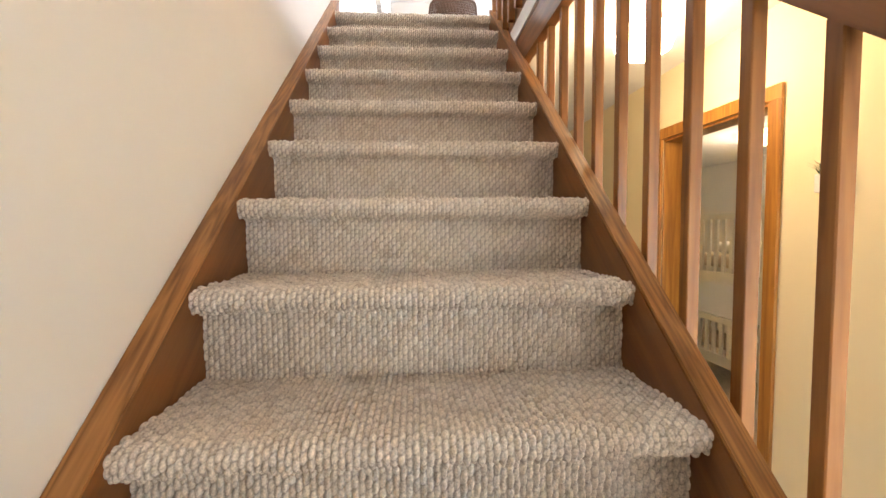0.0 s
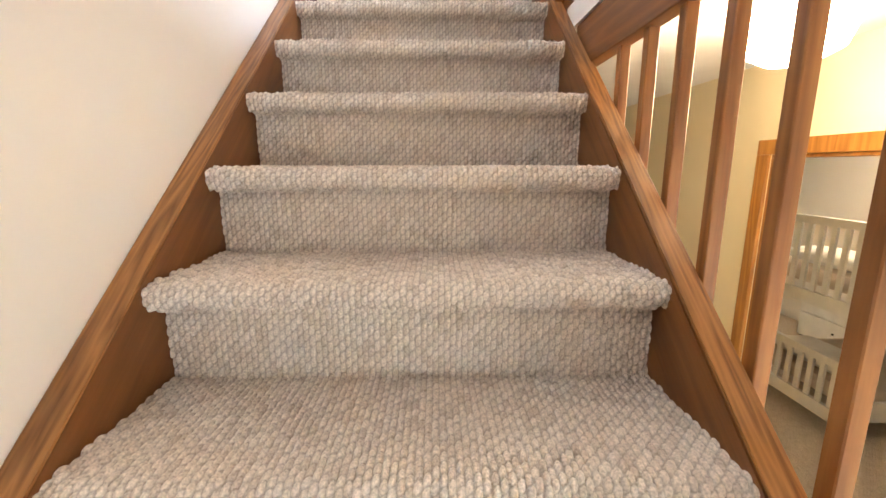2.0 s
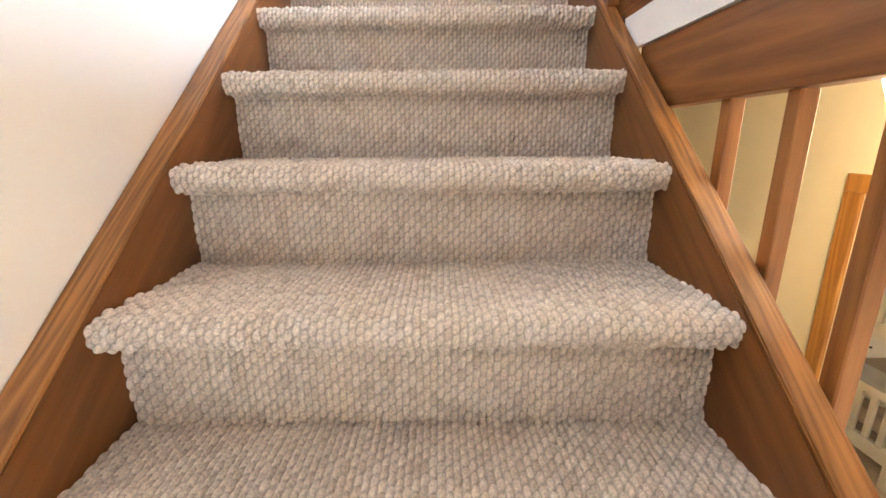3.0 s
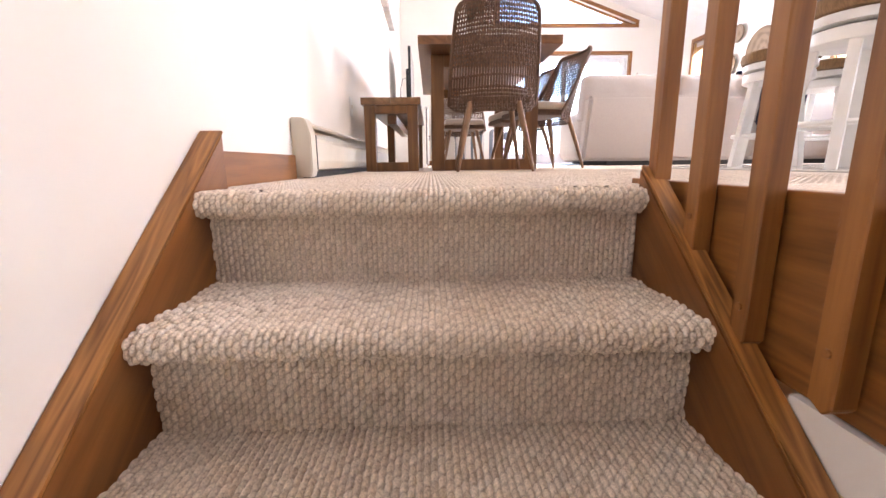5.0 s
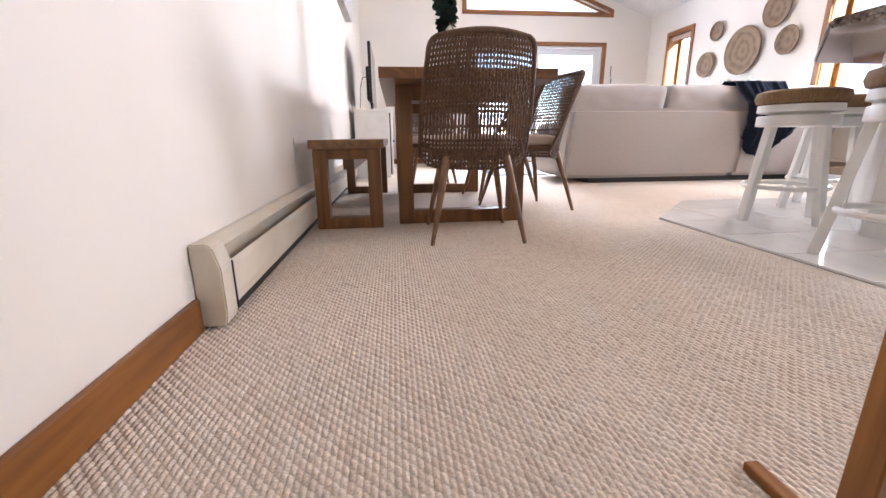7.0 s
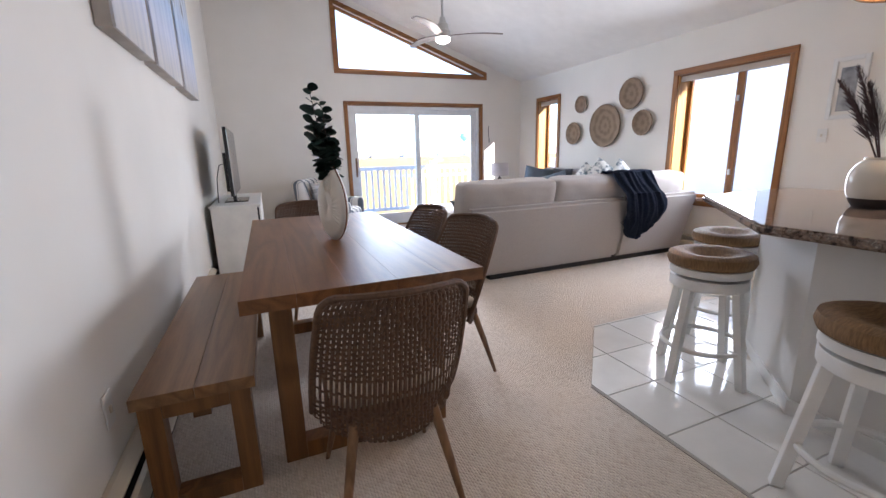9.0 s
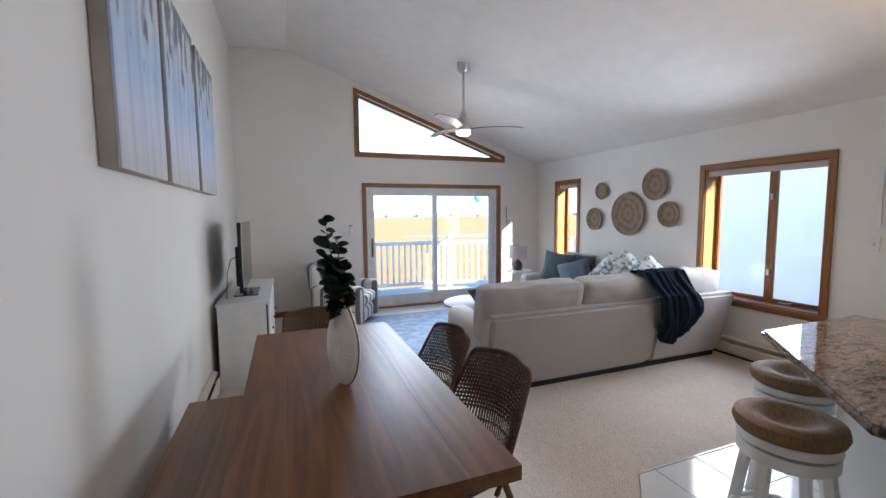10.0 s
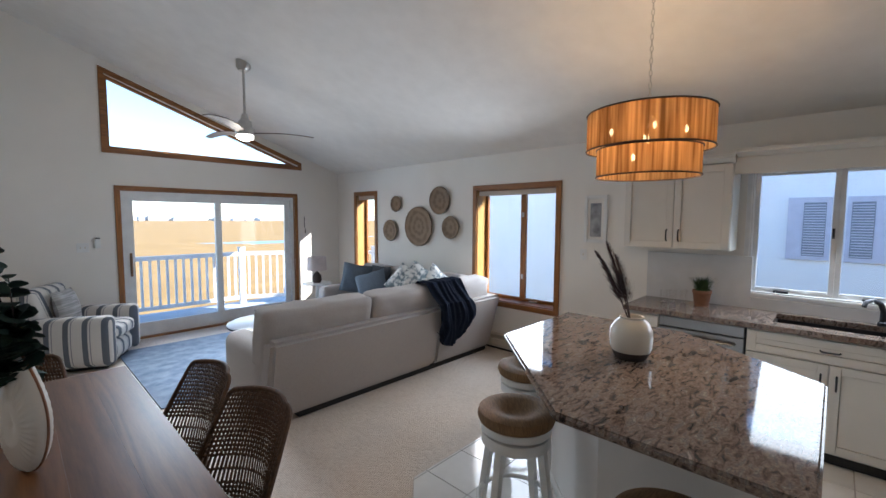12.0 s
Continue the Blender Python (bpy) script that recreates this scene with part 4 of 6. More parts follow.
# ---- canvases ----
PAINT = bpy.data.materials.new("painted_canvas")
PAINT.use_nodes = True
N, L = PAINT.node_tree.nodes, PAINT.node_tree.links
tc = N.new("ShaderNodeTexCoord")
mp = N.new("ShaderNodeMapping")
mp.inputs["Scale"].default_value = (1, 5, 0.35)
L.new(tc.outputs["Object"], mp.inputs[0])
n1 = N.new("ShaderNodeTexNoise")
n1.inputs["Scale"].default_value, n1.inputs["Detail"].default_value = 2.5, 6
L.new(mp.outputs[0], n1.inputs["Vector"])
r1 = N.new("ShaderNodeValToRGB")
e = r1.color_ramp.elements
e[0].position, e[0].color = 0.3, (0.50, 0.52, 0.56, 1)
e[1].position, e[1].color = 0.62, (0.74, 0.75, 0.76, 1)
e.new(0.45).color = (0.64, 0.67, 0.73, 1)
L.new(n1.outputs["Fac"], r1.inputs[0])
n2 = N.new("ShaderNodeTexNoise")
n2.inputs["Scale"].default_value, n2.inputs["Detail"].default_value = 9, 8
mp2 = N.new("ShaderNodeMapping")
mp2.inputs["Scale"].default_value = (1, 1.25, 0.55)
L.new(tc.outputs["Object"], mp2.inputs[0])
L.new(mp2.outputs[0], n2.inputs["Vector"])
sep = N.new("ShaderNodeSeparateXYZ")
L.new(tc.outputs["Object"], sep.inputs[0])
hi = N.new("ShaderNodeMapRange")
hi.inputs[1].default_value, hi.inputs[2].default_value, hi.inputs[3].default_value, hi.inputs[4].default_value = 0.35, 1.1, -0.18, 0.16
L.new(sep.outputs[2], hi.inputs[0])
ad = N.new("ShaderNodeMath")
L.new(n2.outputs["Fac"], ad.inputs[0])
L.new(hi.outputs[0], ad.inputs[1])
r2 = N.new("ShaderNodeValToRGB")
r2.color_ramp.elements[0].position, r2.color_ramp.elements[1].position = 0.51, 0.63
L.new(ad.outputs[0], r2.inputs[0])
mx = N.new("ShaderNodeMix")
mx.data_type = "RGBA"
mx.inputs[7].default_value = (0.17, 0.18, 0.21, 1)
L.new(r2.outputs[0], mx.inputs[0])
tint = N.new("ShaderNodeValToRGB")
e = tint.color_ramp.elements
e[0].position, e[0].color = 0.02, (0.80, 0.74, 0.68, 1)
e[1].position, e[1].color = 1.0, (0.92, 0.90, 0.90, 1)
e.new(0.28).color = (0.84, 0.86, 0.98, 1)
e.new(0.52).color = (0.66, 0.80, 1.0, 1)
e.new(0.78).color = (0.80, 0.84, 0.92, 1)
L.new(sep.outputs[2], tint.inputs[0])
wash = N.new("ShaderNodeMix")
wash.data_type, wash.blend_type = "RGBA", "MULTIPLY"
wash.inputs[0].default_value = 1
L.new(r1.outputs[0], wash.inputs[6])
L.new(tint.outputs[0], wash.inputs[7])
L.new(wash.outputs[2], mx.inputs[6])
L.new(mx.outputs[2], N["Principled BSDF"].inputs["Base Color"])
N["Principled BSDF"].inputs["Roughness"].default_value = 0.7
for y0, y1 in ((2.70, 3.39), (3.49, 4.31), (4.43, 5.20)):
    c = thing("canvas_painting", "unframed blue and grey abstract canvas hung on the wall", "painting", "row of canvases", pose(0, y0, 1.79))
    boxpart("canvas", PAINT, c, 0.064, 0.076, 0, y1 - y0, 0, 1.10, 0.003, "blue and grey painted canvas face")
    boxpart("edge_wrap", material("canvas_edge", (0.56, 0.51, 0.45), 0.8, (0.34, 0.30, 0.27), 2.6, 4, mix=0.3), c, 0.002, 0.0635, 0.002, y1 - y0 - 0.002, 0.002, 1.098, 0.003, "beige wrapped canvas edge with dark smudges")

# ---- ceiling fan ----
fan = thing("ceiling_fan", "grey ceiling fan with three wooden blades and light", "fan", "", pose(2.76, 5.47, 0))
zc = roof_z(2.76)
bm = bmesh.new()
lathe(bm, [(0, zc + 0.05), (0.075, zc + 0.05), (0.075, zc - 0.05), (0.05, zc - 0.085), (0, zc - 0.085)], 24)
part("canopy", bm, NICKEL, fan, "", True)
bm = bmesh.new()
tube(bm, [(0, 0, zc - 0.08), (0, 0, 2.80)], 0.014, 10)
part("downrod", bm, NICKEL, fan, "", True)
bm = bmesh.new()
lathe(bm, [(0, 2.84), (0.03, 2.84), (0.045, 2.78), (0.07, 2.76), (0.075, 2.70), (0.095, 2.685), (0.10, 2.64), (0.09, 2.61), (0, 2.61)], 28)
part("motor_housing", bm, NICKEL, fan, "", True)
bm = bmesh.new()
lathe(bm, [(0, 2.609), (0.088, 2.609), (0.085, 2.575), (0.05, 2.556), (0, 2.552)], 28)
part("light", bm, glowing("fan_light_glow", (1.0, 0.93, 0.82), 3.0), fan, "lit frosted lens", True)
bm = bmesh.new()
rows = []
for i in range(13):
    t = i / 12
    x = 0.07 + 0.67 * t
    wdt = 0.026 + 0.026 * math.sin(math.pi * min(1, 0.15 + t * 0.75)) if t < 0.97 else 0.03
    tilt = 0.25 - 0.12 * t
    zz = 2.64 + 0.03 * math.sin(t * 2.6)
    sw = 0.02 * math.sin(t * 3)
    row = []
    for s, q in ((-1, 1), (0, 1.3), (1, 1), (1, -1), (0, -1), (-1, -1)):
        row.append(bm.verts.new((x, sw + s * wdt, zz + s * wdt * tilt + 0.004 * q)))
    rows.append(row)
for r0, r1_ in zip(rows, rows[1:]):
    for k in range(6):
        bm.faces.new((r0[k], r0[(k + 1) % 6], r1_[(k + 1) % 6], r1_[k]))
bm.faces.new(rows[0][::-1])
bm.faces.new(rows[-1])
BLADE = wood("weathered_blade", (0.10, 0.07, 0.052), (0.20, 0.145, 0.11), 0.5, 0)
blade = mesh_of("blade", bm, BLADE, True)
for a in (-18, 102, 222):
    ob = new("blade", blade)
    ob.parent, ob.matrix_basis = fan, pose(0, 0, 0, 0, 0, a)
lamp("fan_bulb", 1.5, (2.76, 5.47, 2.45), 0.08, (1.0, 0.93, 0.84))

# ---- sectional sofa ----
sofa = thing("sectional_sofa", "light grey fabric corner sofa with loose back cushions", "sofa")
bm = bmesh.new()
prism(bm, [(3.84, 0.05), (3.69, 0.735), (3.93, 0.735), (3.98, 0.05)], 0, 2.225, 4.12)
bmesh.ops.bevel(bm, geom=list(bm.edges), offset=0.034, segments=5, affect="EDGES")
part("back_panel", bm, SOFA, sofa)
bm = bmesh.new()
prism(bm, [(3.845, 0.05), (3.695, 0.735), (3.93, 0.735), (3.98, 0.05)], 0, 4.125, 5.17)
for v in bm.verts:
    if v.co.x > 5:
        v.co.x += 0.06 * (v.co.z - 0.4)
bmesh.ops.bevel(bm, geom=list(bm.edges), offset=0.034, segments=5, affect="EDGES")
part("back_panel", bm, SOFA, sofa)
soft("arm", SOFA, sofa, (0.26, 0.84, 0.58), pose(2.36, 4.375, 0.34), 0.08, 0.002, "rounded low arm", 12)
boxpart("seat_base", SOFA, sofa, 2.48, 5.15, 3.985, 4.80, 0.05, 0.30, 0.02)
boxpart("seat_base", SOFA, sofa, 4.22, 5.15, 4.81, 6.32, 0.05, 0.30, 0.02)
for x0, x1 in ((2.49, 3.34), (3.345, 4.2)):
    soft("seat_cushion", SOFA, sofa, (x1 - x0, 0.80, 0.19), pose((x0 + x1) / 2, 4.42, 0.39), 0.12, 0.003)
for y0, y1 in ((4.0, 4.82), (4.825, 5.57), (5.575, 6.31)):
    soft("seat_cushion", SOFA, sofa, (0.80, y1 - y0, 0.19), pose(4.63, (y0 + y1) / 2, 0.39), 0.12, 0.003)
for i, (x0, x1) in enumerate(((2.21, 3.255), (3.26, 4.24), (4.25, 5.08))):
    soft("back_cushion", SOFA, sofa, (x1 - x0, 0.26, 0.50), pose((x0 + x1) / 2, 3.945, 0.72, 9, 0, 0), 0.16, 0.012, "", 20, i, 0.45)
bm = bmesh.new()
prism(bm, [(5.17, 0.05), (5.21, 0.76), (5.02, 0.75), (5.03, 0.05)], 1, 4.0, 6.34)
bmesh.ops.bevel(bm, geom=list(bm.edges), offset=0.02, segments=3, affect="EDGES")
part("back_panel", bm, SOFA, sofa)
for i, (y0, y1) in enumerate(((4.12, 4.85), (4.855, 5.58), (5.585, 6.30))):
    soft("back_cushion", SOFA, sofa, (0.24, y1 - y0, 0.48), pose(4.98, (y0 + y1) / 2, 0.72, 0, 8, 0), 0.18, 0.012, "", 18, i + 5, 0.5)
soft("arm", SOFA, sofa, (0.98, 0.25, 0.58), pose(4.70, 6.44, 0.34), 0.08, 0.002, "rounded low arm", 12)
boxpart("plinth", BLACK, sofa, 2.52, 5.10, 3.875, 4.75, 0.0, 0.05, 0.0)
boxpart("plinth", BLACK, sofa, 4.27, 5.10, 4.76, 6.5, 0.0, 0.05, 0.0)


def pillow(mat, label, m, size=0.46):
    bm = bmesh.new()
    n = 14
    for side in (1, -1):
        grid = []
        for i in range(n + 1):
            row = []
            for j in range(n + 1):
                u, v = 2 * i / n - 1, 2 * j / n - 1
                pull = 1 - 0.07 * (1 - abs(u)) * abs(v) ** 3 - 0.07 * (1 - abs(v)) * abs(u) ** 3
                h = 0.075 * ((1 - u * u) * (1 - v * v)) ** 0.45
                row.append(bm.verts.new((u * size / 2 * pull, side * h + 0.006 * math.sin(7 * u + 3 * v), v * size / 2 * pull)))
            grid.append(row)
        for i in range(n):
            for j in range(n):
                bm.faces.new((grid[i][j], grid[i + 1][j], grid[i + 1][j + 1], grid[i][j + 1]))
    bmesh.ops.remove_doubles(bm, verts=bm.verts, dist=0.0005)
    bmesh.ops.recalc_face_normals(bm, faces=bm.faces)
    ob = part("throw_pillow", bm, mat, None, "", True)
    ob.matrix_world = m
    return tagged(ob, label, "pillow", "pillows on the sofa")


pillow(PALEBLUE, "pale blue square pillow leaning on the sofa", pose(4.70, 6.22, 0.72, -14, 0, -75))
pillow(BLUE, "slate blue patterned pillow leaning on the sofa", pose(4.56, 5.98, 0.77, -16, 10, -40), 0.45)
pillow(CHARCOAL, "charcoal pillow leaning on the sofa back", pose(4.80, 5.72, 0.74, -12, 0, -88), 0.46)
pillow(BLUE, "plain slate blue pillow in front of the charcoal one", pose(4.50, 5.50, 0.71, -30, -16, -42), 0.45)
pillow(FLORAL, "white and grey floral pillow leaning in the corner", pose(4.70, 5.02, 0.79, -12, 38, -62), 0.42)
pillow(FLORAL, "white and grey floral pillow beside its twin", pose(4.62, 4.62, 0.84, -14, 34, -38), 0.44)
pillow(FLORAL, "white and grey floral pillow on the corner seat", pose(4.62, 4.30, 0.84, -12, 40, -15), 0.42)

# throw over the sofa back
bm = bmesh.new()
line = [(4.14, 0.64), (4.06, 0.90), (3.97, 1.0), (3.84, 0.985), (3.75, 0.86), (3.675, 0.78)]
over = []
for (ya, za), (yb, zb) in zip(line, line[1:]):
    for k in range(5):
        over.append((ya + (yb - ya) * k / 5, za + (zb - za) * k / 5))
nx, down = 64, 26
grid = []
for j in range(len(over) + down + 5):
    row = []
    for i in range(nx + 1):
        s = i / nx
        hem = 0.27 + 0.17 * abs(s - 0.42) ** 1.3 / 0.32 + 0.16 * max(0, 0.22 - s) + 0.012 * math.sin(19 * s)
        if j < len(over):
            u = 0.0
            yy, zz = over[j]
            grow = 0.35 + 0.4 * j / len(over)
        elif j < len(over) + down:
            u = (j - len(over)) / (down - 1)
            zz = 0.78 + (hem - 0.78) * u
            yy = 3.675 + 0.20 * (0.74 - zz) - 0.045 * math.sin(math.pi * min(1, u * 0.85 + 0.1))
            grow = 0.75 + 0.25 * u
        else:
            u, c = 1.0, (j - len(over) - down + 1) * 0.62
            zz = hem - 0.022 * math.sin(c)
            yy = 3.675 + 0.20 * (0.74 - hem) - 0.02 + 0.022 * (1 - math.cos(c))
            grow = 1.0 - 0.12 * c
        v = j / (len(over) + down)
        fold = 0.5 + 0.5 * math.sin(s * 25 + 2.6 * math.sin(3.4 * v + 2 * s) + 1.6 * math.sin(7 * s) + 0.5 * math.sin(11 * v))
        fold = 0.042 * fold ** 0.7 + 0.010 * math.sin(s * 58 - 5 * v) + 0.006 * math.sin(14 * v + 9 * s)
        left = 3.93 + 0.05 * math.sin(2 * v) + 0.06 * u * u
        right = 4.53 + 0.09 * math.sin(2.4 * u) if u else 4.50 + 0.05 * v
        row.append(bm.verts.new((left + (right - left) * s + 0.012 * math.sin(13 * v + 20 * s) * u, yy - fold * grow - 0.012, zz + (fold * 0.7 * grow if j < len(over) else 0))))
    grid.append(row)
for j in range(len(grid) - 1):
    for i in range(nx):
        bm.faces.new((grid[j][i], grid[j][i + 1], grid[j + 1][i + 1], grid[j + 1][i]))
bmesh.ops.solidify(bm, geom=list(bm.faces), thickness=0.012)
tagged(part("throw_blanket", bm, NAVY, None, "", True), "navy knitted throw draped over the sofa back", "blanket")

# ---- rug, coffee table, side table, lamp ----
RUG = material("faded_rug", (0.20, 0.245, 0.31), 0.95, (0.095, 0.135, 0.195), 7, 8, bump=0.4, bump_scale=200, mix=0.35, blotch=0.3)
rug = tagged(boxpart("area_rug", RUG, None, 1.74, 4.20, 4.87, 7.05, 0.001, 0.012, 0.003), "faded blue and grey area rug on the carpet", "rug")

ct = thing("coffee_table", "round dark glossy coffee table with angled base", "table", "", pose(3.02, 5.62, 0.012))
bm = bmesh.new()
lathe(bm, [(0, 0.43), (0.43, 0.43), (0.45, 0.415), (0.45, 0.395), (0.43, 0.385), (0, 0.385)], 40)
part("tabletop", bm, material("dark_gloss_top", (0.05, 0.05, 0.055), 0.3, spec=0.2), ct, "", True)
for a in (0, 90, 180, 270):
    bm = bmesh.new()
    prism(bm, [(0.06, 0.0), (0.36, 0.0), (0.24, 0.384), (0.06, 0.384)], 1, -0.015, 0.015)
    ob = part("base_panel", bm, DARKMETAL, ct)
    ob.matrix_basis = pose(0, 0, 0, 0, 0, a + 20)
bowl = thing("angular_bowl", "black faceted bowl on the coffee table", "bowl", "", pose(2.98, 5.42, 0.4435))
bm = bmesh.new()
lathe(bm, [(0, 0), (0.07, 0), (0.19, 0.17), (0.175, 0.165), (0.06, 0.02), (0, 0.02)], 5)
part("bowl", bm, BLACK, bowl)
tray = thing("long_planter", "long black tray with a small succulent", "planter", "", pose(3.25, 5.72, 0.4435, 0, 0, -8))
bm = bmesh.new()
box(bm, -0.13, 0.13, -0.05, 0.05, 0, 0.012, 0.002)
box(bm, -0.15, 0.15, -0.06, -0.05, 0, 0.10, 0.002)
box(bm, -0.15, 0.15, 0.05, 0.06, 0, 0.10, 0.002)
box(bm, -0.15, -0.13, -0.05, 0.05, 0, 0.10, 0.002)
box(bm, 0.13, 0.15, -0.05, 0.05, 0, 0.10, 0.002)
part("trough", bm, BLACK, tray)


def tuft(parent, n, height, spread, base_r, mat, z0, seed, name="foliage", wide=0.004):
    r = random.Random(seed)
    bm = bmesh.new()
    for i in range(n):
        a, q = r.uniform(0, 6.28), r.uniform(0, base_r)
        a2, out = a + r.uniform(-0.6, 0.6), r.uniform(0.2, 1) * spread
        h = height * r.uniform(0.65, 1.0)
        b0 = Vector((q * math.cos(a), q * math.sin(a), z0))
        d = Vector((math.cos(a2), math.sin(a2), 0))
        s = Vector((-d.y, d.x, 0)) * wide
        pts = [b0, b0 + d * out * 0.35 + Vector((0, 0, h * 0.6)), b0 + d * out + Vector((0, 0, h))]
        v = [bm.verts.new(pts[0] - s), bm.verts.new(pts[0] + s), bm.verts.new(pts[1] + s * 0.8), bm.verts.new(pts[1] - s * 0.8), bm.verts.new(pts[2])]
        bm.faces.new((v[0], v[1], v[2], v[3]))
        bm.faces.new((v[3], v[2], v[4]))
    bmesh.ops.solidify(bm, geom=list(bm.faces), thickness=0.0008)
    return part(name, bm, mat, parent)


tuft(tray, 60, 0.12, 0.07, 0.05, GREEN, 0.06, 3)
boxpart("soil", CLAY, tray, -0.129, 0.129, -0.049, 0.049, 0.013, 0.07, 0)

st = thing("side_table", "small round pale side table beside the sofa arm", "table", "", pose(4.40, 6.88, 0))
bm = bmesh.new()
lathe(bm, [(0, 0.62), (0.23, 0.62), (0.24, 0.61), (0.23, 0.595), (0, 0.595)], 32)
part("tabletop", bm, WHITE, st, "", True)
bm = bmesh.new()
lathe(bm, [(0, 0), (0.16, 0), (0.16, 0.015), (0.03, 0.03), (0.025, 0.594), (0, 0.594)], 24)
part("pedestal", bm, WHITE, st, "", True)
tl = thing("table_lamp", "grey ceramic table lamp with pale drum shade", "lamp", "", pose(4.40, 6.88, 0.6205))
bm = bmesh.new()
lathe(bm, [(0, 0), (0.06, 0), (0.075, 0.04), (0.07, 0.12), (0.03, 0.17), (0.015, 0.18), (0.015, 0.22), (0, 0.22)], 24)
part("base", bm, CLAY, tl, "", True)
bm = bmesh.new()
lathe(bm, [(0.16, 0.21), (0.15, 0.43), (0.147, 0.43), (0.157, 0.21)], 32)
part("shade", bm, material("lamp_shade_linen", (0.66, 0.58, 0.56), 0.9), tl, "", True)

# ---- striped armchair ----
STRIPE = bpy.data.materials.new("striped_cloth")
STRIPE.use_nodes = True
N, L = STRIPE.node_tree.nodes, STRIPE.node_tree.links
tc = N.new("ShaderNodeTexCoord")
sep = N.new("ShaderNodeSeparateXYZ")
L.new(tc.outputs["Object"], sep.inputs[0])
sm = N.new("ShaderNodeMath")
L.new(sep.outputs[0], sm.inputs[0])
L.new(sep.outputs[1], sm.inputs[1])
mm = N.new("ShaderNodeMath")
mm.operation = "MULTIPLY"
mm.inputs[1].default_value = 6.0
L.new(sm.outputs[0], mm.inputs[0])
fr = N.new("ShaderNodeMath")
fr.operation = "FRACT"
L.new(mm.outputs[0], fr.inputs[0])
rp = N.new("ShaderNodeValToRGB")
rp.color_ramp.interpolation = "CONSTANT"
e = rp.color_ramp.elements
e[0].position, e[0].color = 0.0, (0.60, 0.57, 0.53, 1)
e[1].position, e[1].color = 0.45, (0.12, 0.13, 0.15, 1)
e.new(0.75).color = (0.60, 0.57, 0.53, 1)
e.new(0.85).color = (0.22, 0.23, 0.25, 1)
e.new(0.90).color = (0.60, 0.57, 0.53, 1)
L.new(fr.outputs[0], rp.inputs[0])
L.new(rp.outputs[0], N["Principled BSDF"].inputs["Base Color"])
N["Principled BSDF"].inputs["Roughness"].default_value = 0.92
ac = thing("armchair", "grey and cream striped upholstered armchair", "armchair", "", pose(1.45, 6.90, 0, 0, 0, -118))
soft("arm", STRIPE, ac, (0.17, 0.76, 0.56), pose(-0.345, 0.03, 0.33), 0.12, 0.0, "", 12)
soft("arm", STRIPE, ac, (0.17, 0.76, 0.56), pose(0.345, 0.03, 0.33), 0.12, 0.0, "", 12)
soft("seat_cushion", STRIPE, ac, (0.53, 0.66, 0.19), pose(0, 0.08, 0.385), 0.18)
soft("base", STRIPE, ac, (0.56, 0.72, 0.27), pose(0, 0.02, 0.175), 0.02)
soft("backrest", STRIPE, ac, (0.66, 0.2, 0.74), pose(0, -0.33, 0.55, 10, 0, 0), 0.15, 0.0, "", 12)
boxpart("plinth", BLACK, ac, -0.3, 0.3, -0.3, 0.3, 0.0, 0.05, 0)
p = pillow(material("ribbed_grey_cloth", (0.40, 0.38, 0.36), 0.9, (0.25, 0.24, 0.23), 12, 2, stretch=(0.2, 0.2, 6), mix=0.15), "grey ribbed pillow resting in the armchair", ac.matrix_world @ pose(0, -0.16, 0.66, 14, 0, 0), 0.42)

# ---- woven wall baskets ----
N, L = BASKET.node_tree.nodes, BASKET.node_tree.links
ring = N.new("ShaderNodeTexWave")
ring.wave_type, ring.rings_direction = "RINGS", "Z"
ring.inputs["Scale"].default_value, ring.inputs["Distortion"].default_value, ring.inputs["Detail"].default_value = 3.0, 6.0, 6
co = N.new("ShaderNodeTexCoord")
L.new(co.outputs["Object"], ring.inputs["Vector"])
spoke = N.new("ShaderNodeTexGradient")
spoke.gradient_type = "RADIAL"
L.new(co.outputs["Object"], spoke.inputs["Vector"])
sm = N.new("ShaderNodeMath")
sm.operation = "MULTIPLY"
sm.inputs[1].default_value = 9
L.new(spoke.outputs["Fac"], sm.inputs[0])
pg = N.new("ShaderNodeMath")
pg.operation = "PINGPONG"
pg.inputs[1].default_value = 0.5
L.new(sm.outputs[0], pg.inputs[0])
ad = N.new("ShaderNodeMath")
L.new(ring.outputs["Fac"], ad.inputs[0])
L.new(pg.outputs[0], ad.inputs[1])
rp = N.new("ShaderNodeValToRGB")
rp.color_ramp.elements[0].position, rp.color_ramp.elements[0].color = 0.2, (0.19, 0.13, 0.085, 1)
rp.color_ramp.elements[1].position, rp.color_ramp.elements[1].color = 1.0, (0.27, 0.19, 0.127, 1)
L.new(ad.outputs[0], rp.inputs[0])
L.new(rp.outputs[0], N["Principled BSDF"].inputs["Base Color"])
for y, z, r in ((5.84, 1.93, 0.125), (5.99, 1.50, 0.17), (5.31, 1.575, 0.30), (4.86, 1.96, 0.20), (4.64, 1.57, 0.16)):
    bm = bmesh.new()
    prof = [(0, 0.012)]
    n = int(r / 0.011)
    for i in range(n + 1):
        q = 0.005 + (r - 0.005) * i / n
        prof.append((q, 0.012 + 0.035 * (q / r) ** 3 + 0.002 * (i % 2)))
    prof += [(r + 0.004, 0.040), (r, 0.03), (r * 0.7, 0.004), (0, 0.001)]
    lathe(bm, prof, 48)
    ob = part("wall_basket", bm, BASKET, None, "", True)
    ob.matrix_world = pose(RX - 0.001, y, z, 0, -90, 0)
    tagged(ob, "round brown woven seagrass basket hung on the wall", "basket", "baskets on the wall")

